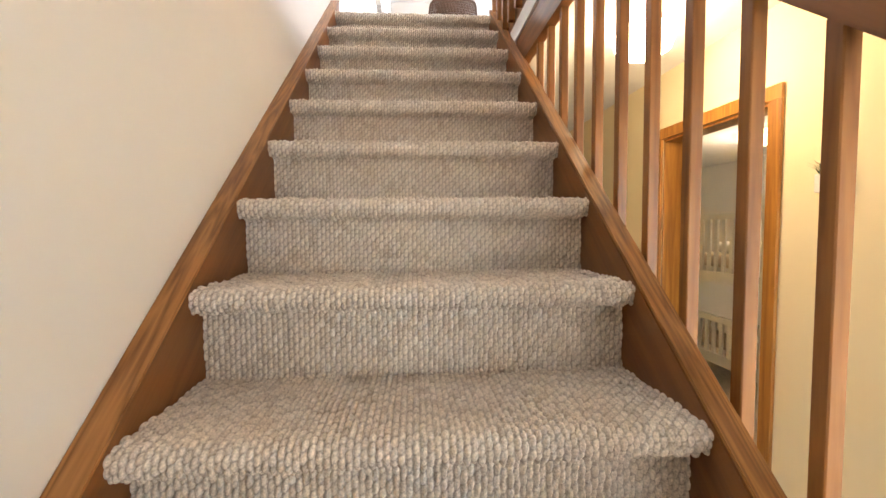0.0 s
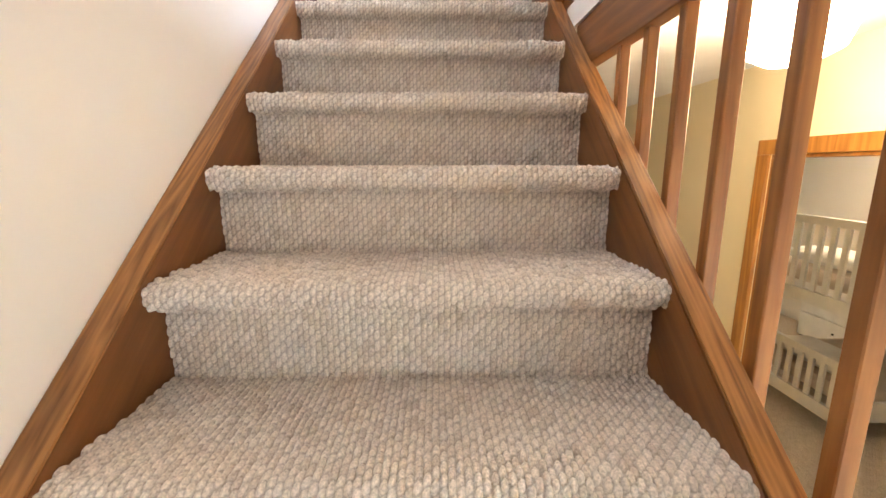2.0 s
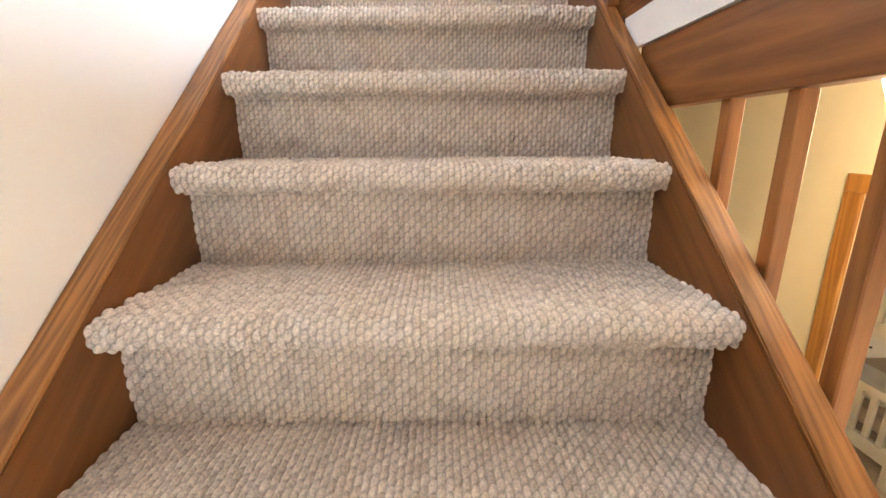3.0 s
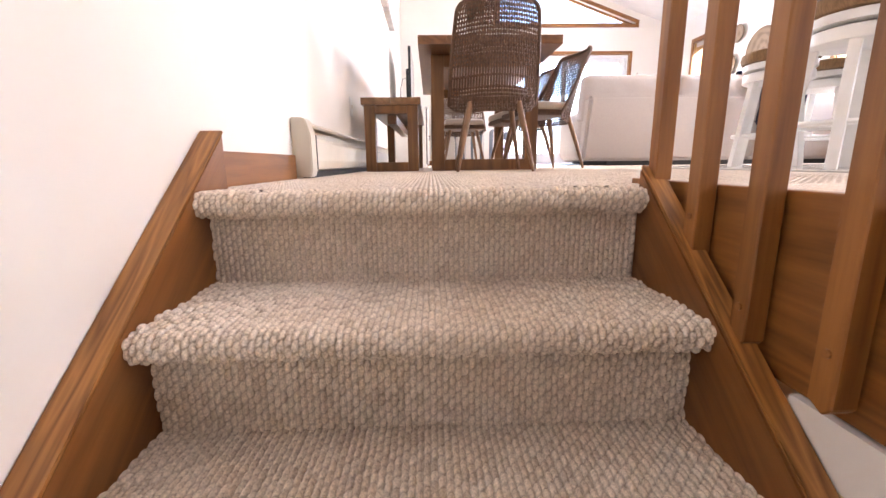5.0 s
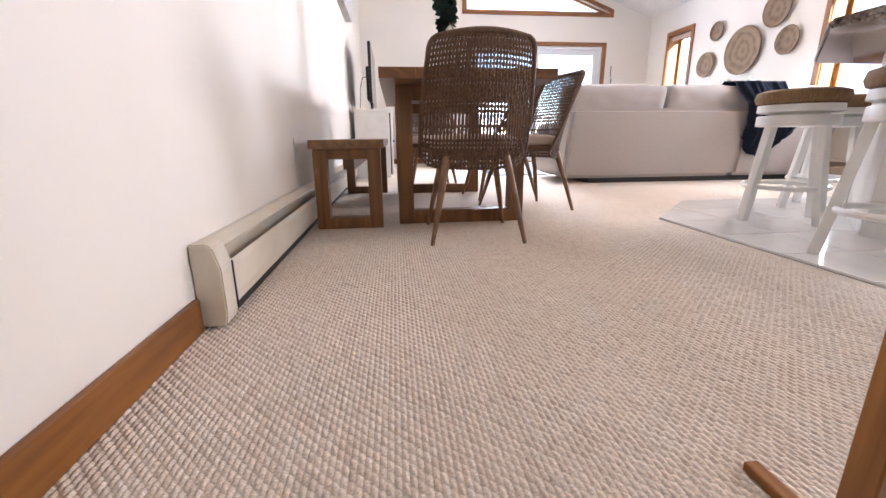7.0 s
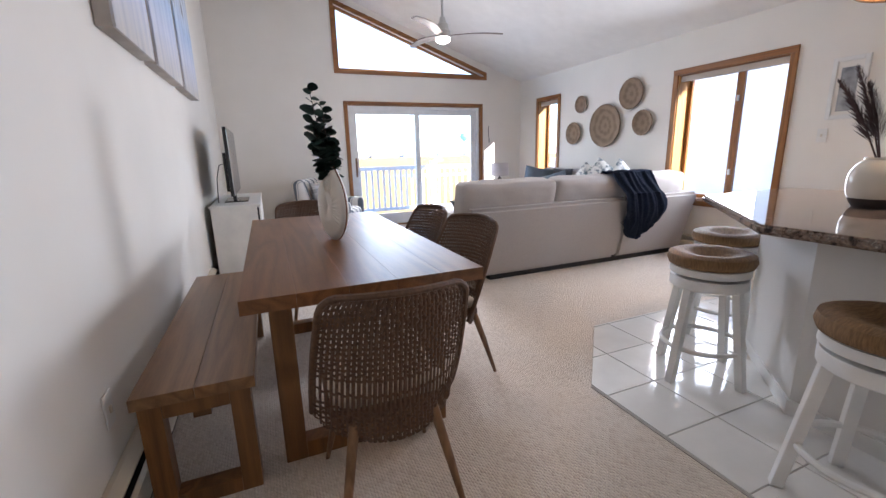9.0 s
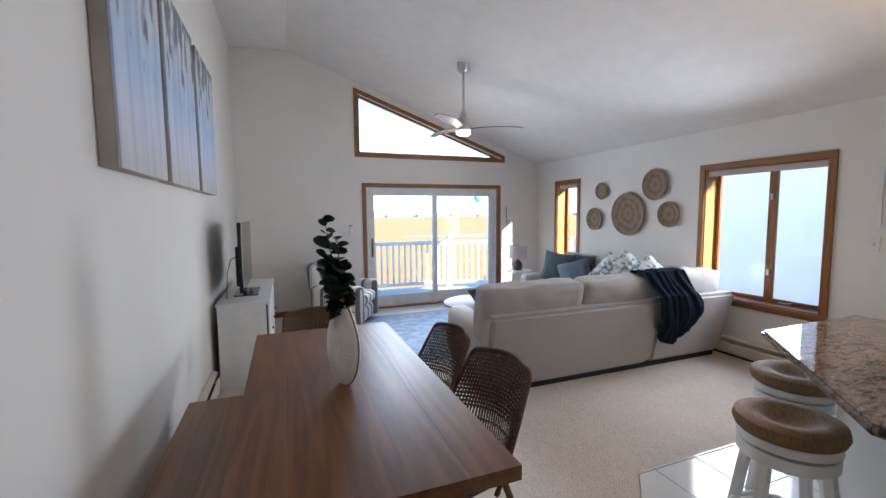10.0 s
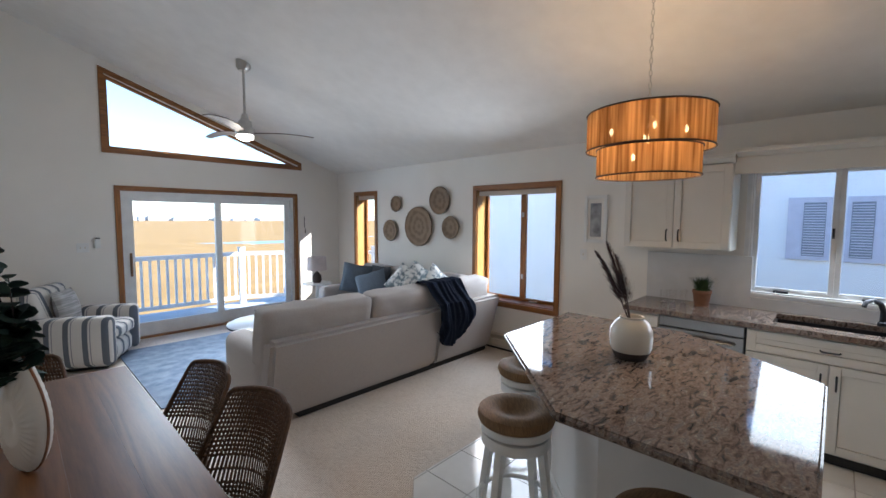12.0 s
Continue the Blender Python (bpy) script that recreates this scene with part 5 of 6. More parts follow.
# ---- framed picture, switch plates ----
pic = thing("framed_picture", "small grey print in a wide white frame", "picture", "", pose(RX, 2.53, 1.70, 0, 0, -90))
for nm, a in (("frame_side", (-0.125, -0.09, -0.255, 0.255)), ("frame_side", (0.09, 0.125, -0.255, 0.255)), ("frame_rail", (-0.09, 0.09, 0.22, 0.255)), ("frame_rail", (-0.09, 0.09, -0.255, -0.22))):
    boxpart(nm, WHITE, pic, a[0], a[1], -0.025, -0.002, a[2], a[3], 0.003)
boxpart("mount", WALL, pic, -0.09, 0.09, -0.012, -0.004, -0.22, 0.22, 0)
boxpart("print", material("grey_print", (0.40, 0.40, 0.40), 0.6, (0.16, 0.16, 0.17), 9, 6, mix=0.3), pic, -0.06, 0.06, -0.015, -0.0125, -0.19, 0.17, 0)


def plate(m, label, w=0.075, h=0.12, toggles=1, name="light_switch"):
    p = thing(name, label, "switch" if name == "light_switch" else "outlet", "", m)
    boxpart("plate", WHITE, p, -w / 2, w / 2, -0.007, -0.001, -h / 2, h / 2, 0.002)
    for i in range(toggles):
        x = (i - (toggles - 1) / 2) * 0.046
        boxpart("toggle", CREAM, p, x - 0.006, x + 0.006, -0.014, -0.0072, -0.012, 0.012, 0.001)


plate(pose(RX, 2.66, 1.31, 0, 0, -90), "white single light switch on the wall")
plate(pose(1.53, FY, 1.30), "white double switch plate on the gable wall", 0.12, 0.12, 2)
plate(pose(0.84, FY, 0.43), "white wall outlet above the skirting", name="wall_outlet")
plate(pose(0, 2.02, 0.42, 0, 0, 90), "white wall outlet beside the bench", name="wall_outlet")
th = thing("wall_thermostat", "small white thermostat with dark top", "thermostat", "", pose(1.68, FY, 1.35))
boxpart("case", WHITE, th, -0.028, 0.028, -0.03, -0.001, -0.06, 0.06, 0.004)
boxpart("cap", BLACK, th, -0.026, 0.026, -0.031, -0.002, 0.0605, 0.075, 0.002)
bm = bmesh.new()
tube(bm, [(4.57, FY - 0.012, 1.72), (4.57, FY - 0.012, 1.52)], 0.006, 6)
tube(bm, [(4.585, FY - 0.012, 1.50), (4.585, FY - 0.012, 1.42)], 0.008, 6)
tagged(part("blind_wand", bm, DARKMETAL, None), "dark wall-hung door wand beside the slider", "hook")

# ---- kitchen ----
GRANITE = bpy.data.materials.new("granite")
GRANITE.use_nodes = True
N, L = GRANITE.node_tree.nodes, GRANITE.node_tree.links
tc = N.new("ShaderNodeTexCoord")
mp = N.new("ShaderNodeMapping")
mp.inputs["Rotation"].default_value, mp.inputs["Scale"].default_value = (0, 0, 0.9), (0.45, 1.3, 1)
L.new(tc.outputs["Object"], mp.inputs[0])
n1 = N.new("ShaderNodeTexNoise")
n1.inputs["Scale"].default_value, n1.inputs["Detail"].default_value, n1.inputs["Distortion"].default_value = 30, 12, 1.1
L.new(mp.outputs[0], n1.inputs["Vector"])
rp = N.new("ShaderNodeValToRGB")
e = rp.color_ramp.elements
e[0].position, e[0].color = 0.33, (0.035, 0.028, 0.026, 1)
e[1].position, e[1].color = 0.72, (0.40, 0.34, 0.29, 1)
for q, c in ((0.40, (0.11, 0.078, 0.062)), (0.47, (0.20, 0.145, 0.115)), (0.56, (0.27, 0.205, 0.165)), (0.62, (0.17, 0.145, 0.13))):
    e.new(q).color = (*c, 1)
L.new(n1.outputs["Fac"], rp.inputs[0])
n2 = N.new("ShaderNodeTexVoronoi")
n2.inputs["Scale"].default_value = 140
L.new(tc.outputs["Object"], n2.inputs["Vector"])
sp = N.new("ShaderNodeSeparateColor")
L.new(n2.outputs["Color"], sp.inputs[0])
mr = N.new("ShaderNodeMapRange")
mr.inputs[3].default_value, mr.inputs[4].default_value = 0.7, 1.2
L.new(sp.outputs[0], mr.inputs[0])
mx = N.new("ShaderNodeMix")
mx.data_type, mx.blend_type = "RGBA", "MULTIPLY"
mx.inputs[0].default_value = 1
L.new(rp.outputs[0], mx.inputs[6])
L.new(mr.outputs[0], mx.inputs[7])
n3 = N.new("ShaderNodeTexNoise")
n3.inputs["Scale"].default_value, n3.inputs["Detail"].default_value = 7.5, 4
L.new(mp.outputs[0], n3.inputs["Vector"])
r3 = N.new("ShaderNodeValToRGB")
r3.color_ramp.elements[0].position, r3.color_ramp.elements[1].position = 0.66, 0.69
L.new(n3.outputs["Fac"], r3.inputs[0])
m4 = N.new("ShaderNodeMix")
m4.data_type = "RGBA"
m4.inputs[7].default_value = (0.02, 0.018, 0.018, 1)
L.new(r3.outputs[0], m4.inputs[0])
L.new(mx.outputs[2], m4.inputs[6])
L.new(m4.outputs[2], N["Principled BSDF"].inputs["Base Color"])
N["Principled BSDF"].inputs["Roughness"].default_value = 0.06


def slab(name, pts, z0, z1, mat, parent=None):
    bm = bmesh.new()
    prism(bm, pts, 2, z0, z1)
    es = [e_ for e_ in bm.edges if abs(e_.verts[0].co.z - e_.verts[1].co.z) < 1e-6]
    bmesh.ops.bevel(bm, geom=es, offset=0.012, segments=3, affect="EDGES")
    return part(name, bm, mat, parent, "", False)


def pull(parent, place, upright=True, length=0.10):
    """A bowed bar handle in front of a face that looks towards -x."""
    x, y, z = place
    bm = bmesh.new()
    d = Vector((0, 0, 1)) if upright else Vector((0, 1, 0))
    c = Vector((x, y, z))
    o = Vector((-0.028, 0, 0))
    tube(bm, [c - d * length / 2, c - d * length * 0.42 + o, c + o * 1.15, c + d * length * 0.42 + o, c + d * length / 2], 0.006, 8)
    return part("handle", bm, DARKMETAL, parent, "dark metal bow handle", True)


def shaker(parent, x, y0, y1, z0, z1, name="door"):
    """A framed door in the plane x, looking towards -x."""
    bm = bmesh.new()
    w = 0.055
    box(bm, x - 0.02, x, y0, y0 + w, z0, z1, 0.003)
    box(bm, x - 0.02, x, y1 - w, y1, z0, z1, 0.003)
    box(bm, x - 0.019, x, y0 + w, y1 - w, z0, z0 + w, 0.003)
    box(bm, x - 0.019, x, y0 + w, y1 - w, z1 - w, z1, 0.003)
    d = part(name, bm, CABINET, parent)
    boxpart("panel", CABINET, d, x - 0.01, x - 0.001, y0 + w + 0.002, y1 - w - 0.002, z0 + w + 0.002, z1 - w - 0.002, 0.003)
    return d


wall_cab = thing("wall_cabinet", "cream two-door wall cabinet with crown moulding", "cabinet")
boxpart("body", CABINET, wall_cab, 4.955, RX - 0.002, 1.265, 2.11, 1.44, 2.16, 0.003)
for y0, y1, hy in ((1.27, 1.685, 1.64), (1.69, 2.105, 1.735)):
    d = shaker(wall_cab, 4.953, y0, y1, 1.45, 2.15)
    pull(d, (4.932, hy, 1.56))
bm = bmesh.new()
prism(bm, [(4.95, 2.161), (4.91, 2.20), (4.91, 2.225), (RX - 0.003, 2.225), (RX - 0.003, 2.161)], 1, 1.255, 2.12)
part("crown_moulding", bm, CABINET, wall_cab)
val = thing("window_valance", "cream valance board above the kitchen window", "valance")
boxpart("board", CABINET, val, 4.97, 4.99, -2.6, 1.262, 2.065, 2.2, 0.003)
boxpart("top_board", CABINET, val, 4.99, RX - 0.002, -2.6, 1.262, 2.18, 2.2, 0.003)
bm = bmesh.new()
prism(bm, [(4.97, 2.201), (4.93, 2.235), (4.93, 2.26), (4.99, 2.26), (4.99, 2.201)], 1, -2.6, 1.25)
part("crown_moulding", bm, CABINET, val)

counter_top = thing("kitchen_worktop", "brown speckled granite worktop along the wall", "worktop")
SKY0, SKY1, SKX0, SKX1 = 0.28, 0.95, 4.80, 5.17
bm = bmesh.new()
for a in ((4.64, RX - 0.022, SKY1, 1.985), (4.64, RX - 0.022, -2.6, SKY0), (4.64, SKX0, SKY0, SKY1), (SKX1, RX - 0.022, SKY0, SKY1)):
    box(bm, a[0], a[1], a[2], a[3], 0.90, 0.94)
part("slab", bm, GRANITE, counter_top)
SPLASH = material("pale_backsplash", (0.66, 0.66, 0.66), 0.25, (0.60, 0.60, 0.60), 8)
boxpart("upstand", SPLASH, counter_top, RX - 0.02, RX - 0.002, 1.145, 1.985, 0.90, 1.385, 0.002, "pale backsplash")
boxpart("upstand", SPLASH, counter_top, RX - 0.02, RX - 0.002, -2.6, 1.1445, 0.90, 1.035, 0.002, "pale backsplash")
sink = thing("kitchen_sink", "dark undermount kitchen sink", "sink")
bm = bmesh.new()
x0, x1, y0, y1 = SKX0 - 0.005, SKX1 + 0.005, SKY0 - 0.005, SKY1 + 0.005
box(bm, x0, x1, y0, y1, 0.72, 0.73)
box(bm, x0, x0 + 0.008, y0, y1, 0.73, 0.8995)
box(bm, x1 - 0.008, x1, y0, y1, 0.73, 0.8995)
box(bm, x0 + 0.008, x1 - 0.008, y0, y0 + 0.008, 0.73, 0.8995)
box(bm, x0 + 0.008, x1 - 0.008, y1 - 0.008, y1, 0.73, 0.8995)
part("basin", bm, DARKMETAL, sink)
tap = thing("kitchen_faucet", "dark bronze kitchen faucet with low spout", "faucet", "", pose(5.21, 0.36, 0.9405))
bm = bmesh.new()
lathe(bm, [(0, 0), (0.03, 0), (0.03, 0.02), (0.02, 0.03), (0.018, 0.12), (0, 0.12)], 16)
part("base", bm, DARKMETAL, tap, "", True)
bm = bmesh.new()
tube(bm, [(0, 0, 0.10), (-0.02, 0.02, 0.16), (-0.08, 0.06, 0.19), (-0.16, 0.10, 0.18), (-0.18, 0.11, 0.15)], [0.018, 0.017, 0.015, 0.014, 0.014], 12)
part("spout", bm, DARKMETAL, tap, "", True)

dw = thing("dishwasher", "stainless steel dishwasher under the worktop", "dishwasher")
boxpart("body", DARKMETAL, dw, 4.70, 5.25, 1.095, 1.695, 0.10, 0.899, 0.002)
d = boxpart("door", STEEL, dw, 4.665, 4.699, 1.10, 1.69, 0.11, 0.80, 0.004)
boxpart("control_panel", STEEL, dw, 4.665, 4.699, 1.10, 1.69, 0.81, 0.89, 0.004)
bm = bmesh.new()
tube(bm, [(4.665, 1.16, 0.75), (4.625, 1.16, 0.75), (4.625, 1.63, 0.75), (4.665, 1.63, 0.75)], 0.011, 8)
part("handle", bm, STEEL, d, "bar handle")
boxpart("toe_kick", BLACK, dw, 4.76, 5.2, 1.10, 1.69, 0.004, 0.10, 0)


def base_unit(y0, y1, drawer, doors):
    u = thing("base_cabinet", "cream base cabinet with framed doors under the worktop", "cabinet", "kitchen base cabinets")
    boxpart("body", CABINET, u, 4.69, 5.25, y0 + 0.001, y1 - 0.001, 0.10, 0.715 if doors == 2 else 0.899, 0.002)
    if doors == 2:
        boxpart("top_rail", CABINET, u, 4.69, 4.78, y0 + 0.001, y1 - 0.001, 0.716, 0.899, 0.002)
    boxpart("toe_kick", BLACK, u, 4.75, 5.2, y0 + 0.001, y1 - 0.001, 0.004, 0.099, 0)
    z1 = 0.875
    if drawer:
        d_ = shaker(u, 4.688, y0 + 0.006, y1 - 0.006, 0.73, 0.885, "drawer_front")
        pull(d_, (4.667, (y0 + y1) / 2, 0.81), False)
        z1 = 0.72
    for i in range(doors):
        a_, b_ = y0 + (y1 - y0) * i / doors + 0.005, y0 + (y1 - y0) * (i + 1) / doors - 0.005
        d_ = shaker(u, 4.688, a_, b_, 0.115, z1)
        if doors == 2:
            pull(d_, (4.667, b_ - 0.035 if i == 0 else a_ + 0.035, z1 - 0.12))
    return u


base_unit(1.70, 1.975, False, 1)
base_unit(0.16, 1.09, True, 2)
base_unit(-0.77, 0.155, True, 2)

pot = thing("potted_grass", "small green plant in a terracotta pot on the worktop", "plant", "", pose(5.08, 1.47, 0.9405))
bm = bmesh.new()
lathe(bm, [(0, 0), (0.055, 0), (0.07, 0.11), (0.075, 0.115), (0.075, 0.14), (0.066, 0.14), (0.06, 0.12), (0, 0.12)], 24)
part("pot", bm, TERRACOTTA, pot, "", True)
tuft(pot, 160, 0.15, 0.09, 0.055, GREEN, 0.12, 5)
gl = thing("drinking_glasses", "clear drinking glasses on the worktop", "glass", "", pose(5.08, 1.70, 0.9405))
for i, (x, y) in enumerate(((0, 0), (0.03, -0.08), (-0.05, 0.06))):
    bm = bmesh.new()
    lathe(bm, [(0, 0.004), (0.026, 0.004), (0.033, 0.12), (0.031, 0.12), (0.024, 0.01), (0, 0.01)], 16, (x, y, 0))
    part("tumbler", bm, GLASS, gl, "", True)

# island
island = thing("kitchen_island", "kitchen island with white panelled base and granite top", "island")
slab("worktop", [(3.12, 2.20), (2.33, 1.41), (2.33, 0.63), (3.47, 0.63), (4.02, 1.36), (4.02, 2.20)], 0.90, 0.94, GRANITE, island)
bm = bmesh.new()
prism(bm, [(3.22, 1.89), (2.72, 1.385), (2.72, 0.70), (3.42, 0.70), (3.94, 1.39), (3.94, 1.89)], 2, 0.005, 0.899)
part("base", bm, BASE, island)
bm = bmesh.new()
prism(bm, [(3.232, 1.902), (2.708, 1.39), (2.708, 0.69), (2.72, 0.70), (2.72, 1.385), (3.22, 1.89)], 2, 0.005, 0.08)
part("toe_board", bm, WHITE, island)
boxpart("end_panel", WHITE, island, 3.02, 3.42, 0.675, 0.698, 0.10, 0.86, 0.003)
bm = bmesh.new()
for z in (0.80, 0.55):
    tube(bm, [(3.35, 0.675, z), (3.35, 0.645, z + 0.01), (3.22, 0.640, z + 0.01), (3.09, 0.645, z + 0.01), (3.09, 0.675, z)], 0.006, 8)
part("handle", bm, DARKMETAL, island)
o = thing("island_outlet", "white outlet plate on the island side", "outlet", "", pose(2.905, 1.572, 0.38, 0, 0, -135))
boxpart("plate", BASE, o, -0.036, 0.036, 0.001, 0.007, -0.058, 0.058, 0.002)

jar = thing("two_tone_vase", "round cream glazed vase with bare clay foot on the island", "vase", "", pose(3.215, 1.425, 0.9405) @ Matrix.Scale(0.88, 4))
bm = bmesh.new()
lathe(bm, [(0.112, 0.05), (0.122, 0.075), (0.126, 0.13), (0.122, 0.18), (0.10, 0.225), (0.07, 0.25), (0.072, 0.262), (0.06, 0.262), (0.055, 0.245), (0.05, 0.2), (0, 0.2)], 40)
part("body", bm, GLAZE, jar, "", True)
bm = bmesh.new()
lathe(bm, [(0, 0), (0.085, 0), (0.10, 0.02), (0.1118, 0.0495), (0.05, 0.0495)], 40)
part("foot", bm, CLAY, jar, "bare dark clay foot", True)
pl = thing("dried_plumes", "dark dried palm plumes standing in the round vase", "dried plant", "", pose(3.215, 1.425, 1.13))
r = random.Random(5)
for i, tip in enumerate((Vector((-0.11, 0.10, 0.43)), Vector((-0.06, 0.07, 0.36)), Vector((-0.13, 0.15, 0.38)))):
    bm = bmesh.new()
    tube(bm, [(0, 0, -0.02), tuple(tip * 0.5 + Vector((0, 0, 0.03))), tuple(tip)], [0.004, 0.003, 0.001], 6)
    for k in range(110):
        t = 0.22 + 0.78 * k / 109
        p = tip * t + Vector((0, 0, 0.12 * t * (1 - t)))
        ln = (0.115 * (1.12 - t) + 0.02) * r.uniform(0.8, 1.1)
        for s in (-1, 1):
            d = (tip.normalized() * 0.85 + Vector((s * 0.42, s * 0.40, -0.05)) + Vector([r.uniform(-0.2, 0.2) for _ in range(3)])).normalized()
            q = d.orthogonal().normalized() * 0.004
            v = [bm.verts.new(p - q), bm.verts.new(p + d * ln * 0.5 + Vector((0, 0, 0.004))), bm.verts.new(p + q), bm.verts.new(p + d * ln)]
            bm.faces.new((v[0], v[1], v[3]))
            bm.faces.new((v[1], v[2], v[3]))
    part("plume", bm, PLUME, pl)


# ---- swivel stools ----
def stool():
    s = thing("counter_stool", "white wooden swivel stool with woven rush seat", "stool", "stools at the island")
    bm = bmesh.new()
    lathe(bm, [(0, 0.655), (0.06, 0.662), (0.11, 0.69), (0.165, 0.697), (0.198, 0.685), (0.205, 0.655), (0.195, 0.63), (0.17, 0.622), (0, 0.622)], 40)
    part("seat", bm, RUSH, s, "brown woven rush seat", True)
    bm = bmesh.new()
    lathe(bm, [(0, 0.621), (0.185, 0.621), (0.187, 0.585), (0.17, 0.58), (0, 0.58)], 40)
    part("seat_ring", bm, WHITE, s, "", True)
    bm = bmesh.new()
    lathe(bm, [(0, 0.579), (0.13, 0.579), (0.13, 0.567), (0, 0.567)], 24)
    part("swivel_plate", bm, NICKEL, s, "metal swivel plate")
    bm = bmesh.new()
    lathe(bm, [(0, 0.566), (0.178, 0.566), (0.182, 0.56), (0.182, 0.515), (0.175, 0.51), (0, 0.51)], 40)
    part("apron", bm, WHITE, s, "", True)
    for k in range(4):
        a = math.pi / 4 + k * math.pi / 2
        bm = bmesh.new()
        m = Matrix.Rotation(a, 4, "Z")
        v0 = box(bm, -0.02, 0.02, -0.02, 0.02, 0, 0.53, 0.004)
        for v in bm.verts:
            t = 1 - v.co.z / 0.53
            v.co.x += 0.150 + 0.080 * t ** 1.2
        bmesh.ops.transform(bm, matrix=m, verts=bm.verts)
        part("leg", bm, WHITE, s)
    bm = bmesh.new()
    n = 40
    R = 0.195
    tube(bm, [(R * math.cos(2 * math.pi * i / n), R * math.sin(2 * math.pi * i / n), 0.19) for i in range(n + 1)], 0.013, 8, False)
    part("foot_ring", bm, WHITE, s, "", True)
    return s


s1_ = stool()
s1_.matrix_world = pose(2.70, 1.82, 0.0085, 0, 0, 48)
copy_thing(s1_, pose(2.35, 0.97, 0.0085, 0, 0, -6))
copy_thing(s1_, pose(3.31, 2.13, 0.0085, 0, 0, 30))

# ---- pendant ----
pend = thing("drum_pendant", "two-tier amber fabric drum pendant hung on a chain", "pendant lamp", "", pose(3.50, 1.47, 0))
SHADE = bpy.data.materials.new("amber_shade")
SHADE.use_nodes = True
N, L = SHADE.node_tree.nodes, SHADE.node_tree.links
tc = N.new("ShaderNodeTexCoord")
mp = N.new("ShaderNodeMapping")
mp.inputs["Scale"].default_value = (1, 1, 0.04)
L.new(tc.outputs["Object"], mp.inputs[0])
n1 = N.new("ShaderNodeTexNoise")
n1.inputs["Scale"].default_value, n1.inputs["Detail"].default_value = 38, 5
L.new(mp.outputs[0], n1.inputs["Vector"])
rp = N.new("ShaderNodeValToRGB")
rp.color_ramp.elements[0].position, rp.color_ramp.elements[0].color = 0.34, (0.17, 0.085, 0.032, 1)
rp.color_ramp.elements[1].position, rp.color_ramp.elements[1].color = 0.66, (0.50, 0.31, 0.15, 1)
L.new(n1.outputs["Fac"], rp.inputs[0])
tl_, df, ms = N.new("ShaderNodeBsdf" + "Translucent"), N.new("ShaderNodeBsdf" + "Diffuse"), N.new("ShaderNodeMixShader")
ms.inputs[0].default_value = 0.4
for q in (tl_, df):
    L.new(rp.outputs[0], q.inputs[0])
L.new(tl_.outputs[0], ms.inputs[1])
L.new(df.outputs[0], ms.inputs[2])
tp, m5 = N.new("ShaderNodeBsdf" + "Transparent"), N.new("ShaderNodeMixShader")
m5.inputs[0].default_value = 0.16
L.new(ms.outputs[0], m5.inputs[1])
L.new(tp.outputs[0], m5.inputs[2])
L.new(m5.outputs[0], N["Material Output"].inputs[0])
for nm, rr, z0, z1 in (("upper_shade", 0.34, 2.105, 2.315), ("lower_shade", 0.28, 1.95, 2.11)):
    bm = bmesh.new()
    lathe(bm, [(rr, z0), (rr, z1), (rr - 0.003, z1), (rr - 0.003, z0), (rr, z0)], 48)
    sh = part(nm, bm, SHADE, pend, "", True)
    bm = bmesh.new()
    for z in (z0, z1):
        tube(bm, [((rr + 0.001) * math.cos(2 * math.pi * i / 48), (rr + 0.001) * math.sin(2 * math.pi * i / 48), z) for i in range(49)], 0.005, 6, False)
    part("wire_rim", bm, CLAY, sh)
bm = bmesh.new()
for a in range(4):
    tube(bm, [(0, 0, 2.30), (0.336 * math.cos(a * 1.57), 0.336 * math.sin(a * 1.57), 2.318)], 0.004, 6)
tube(bm, [(0, 0, 2.0), (0, 0, 2.40)], 0.009, 8)
part("spider", bm, NICKEL, pend)
zt = roof_z(3.5)
bm = bmesh.new()
zz, k = 2.39, 0
while zz < zt - 0.03:
    n = 12
    pts = []
    for i in range(n + 1):
        a = 2 * math.pi * i / n
        u, v = 0.008 * math.cos(a), 0.020 * math.sin(a)
        pts.append((u if k % 2 else 0, 0 if k % 2 else u, zz + 0.018 + v))
    tube(bm, pts, 0.0019, 6, False)
    zz += 0.034
    k += 1
part("chain", bm, NICKEL, pend)
bm = bmesh.new()
lathe(bm, [(0, zt + 0.03), (0.06, zt + 0.03), (0.06, zt - 0.02), (0.02, zt - 0.04), (0, zt - 0.04)], 24)
part("canopy", bm, NICKEL, pend, "", True)
BULB = glowing("bulb_glow", (1.0, 0.72, 0.38), 16.0)
for a, rr, z in ((0.4, 0.2, 2.21), (2.0, 0.2, 2.22), (3.6, 0.2, 2.21), (5.2, 0.2, 2.22), (2.9, 0.14, 2.05)):
    bm = bmesh.new()
    lathe(bm, [(0, 0.024), (0.008, 0.014), (0.011, 0.0), (0.008, -0.014), (0.006, -0.022), (0, -0.022)], 14, (rr * math.cos(a), rr * math.sin(a), z))
    part("bulb", bm, BULB, pend, "lit warm bulb", True)
    if a in (0.4, 3.6, 2.9):
        lamp("pendant_bulb", 1.5, (3.5 + rr * math.cos(a) * 0.6, 1.47 + rr * math.sin(a) * 0.6, z), 0.03, (1.0, 0.64, 0.32))

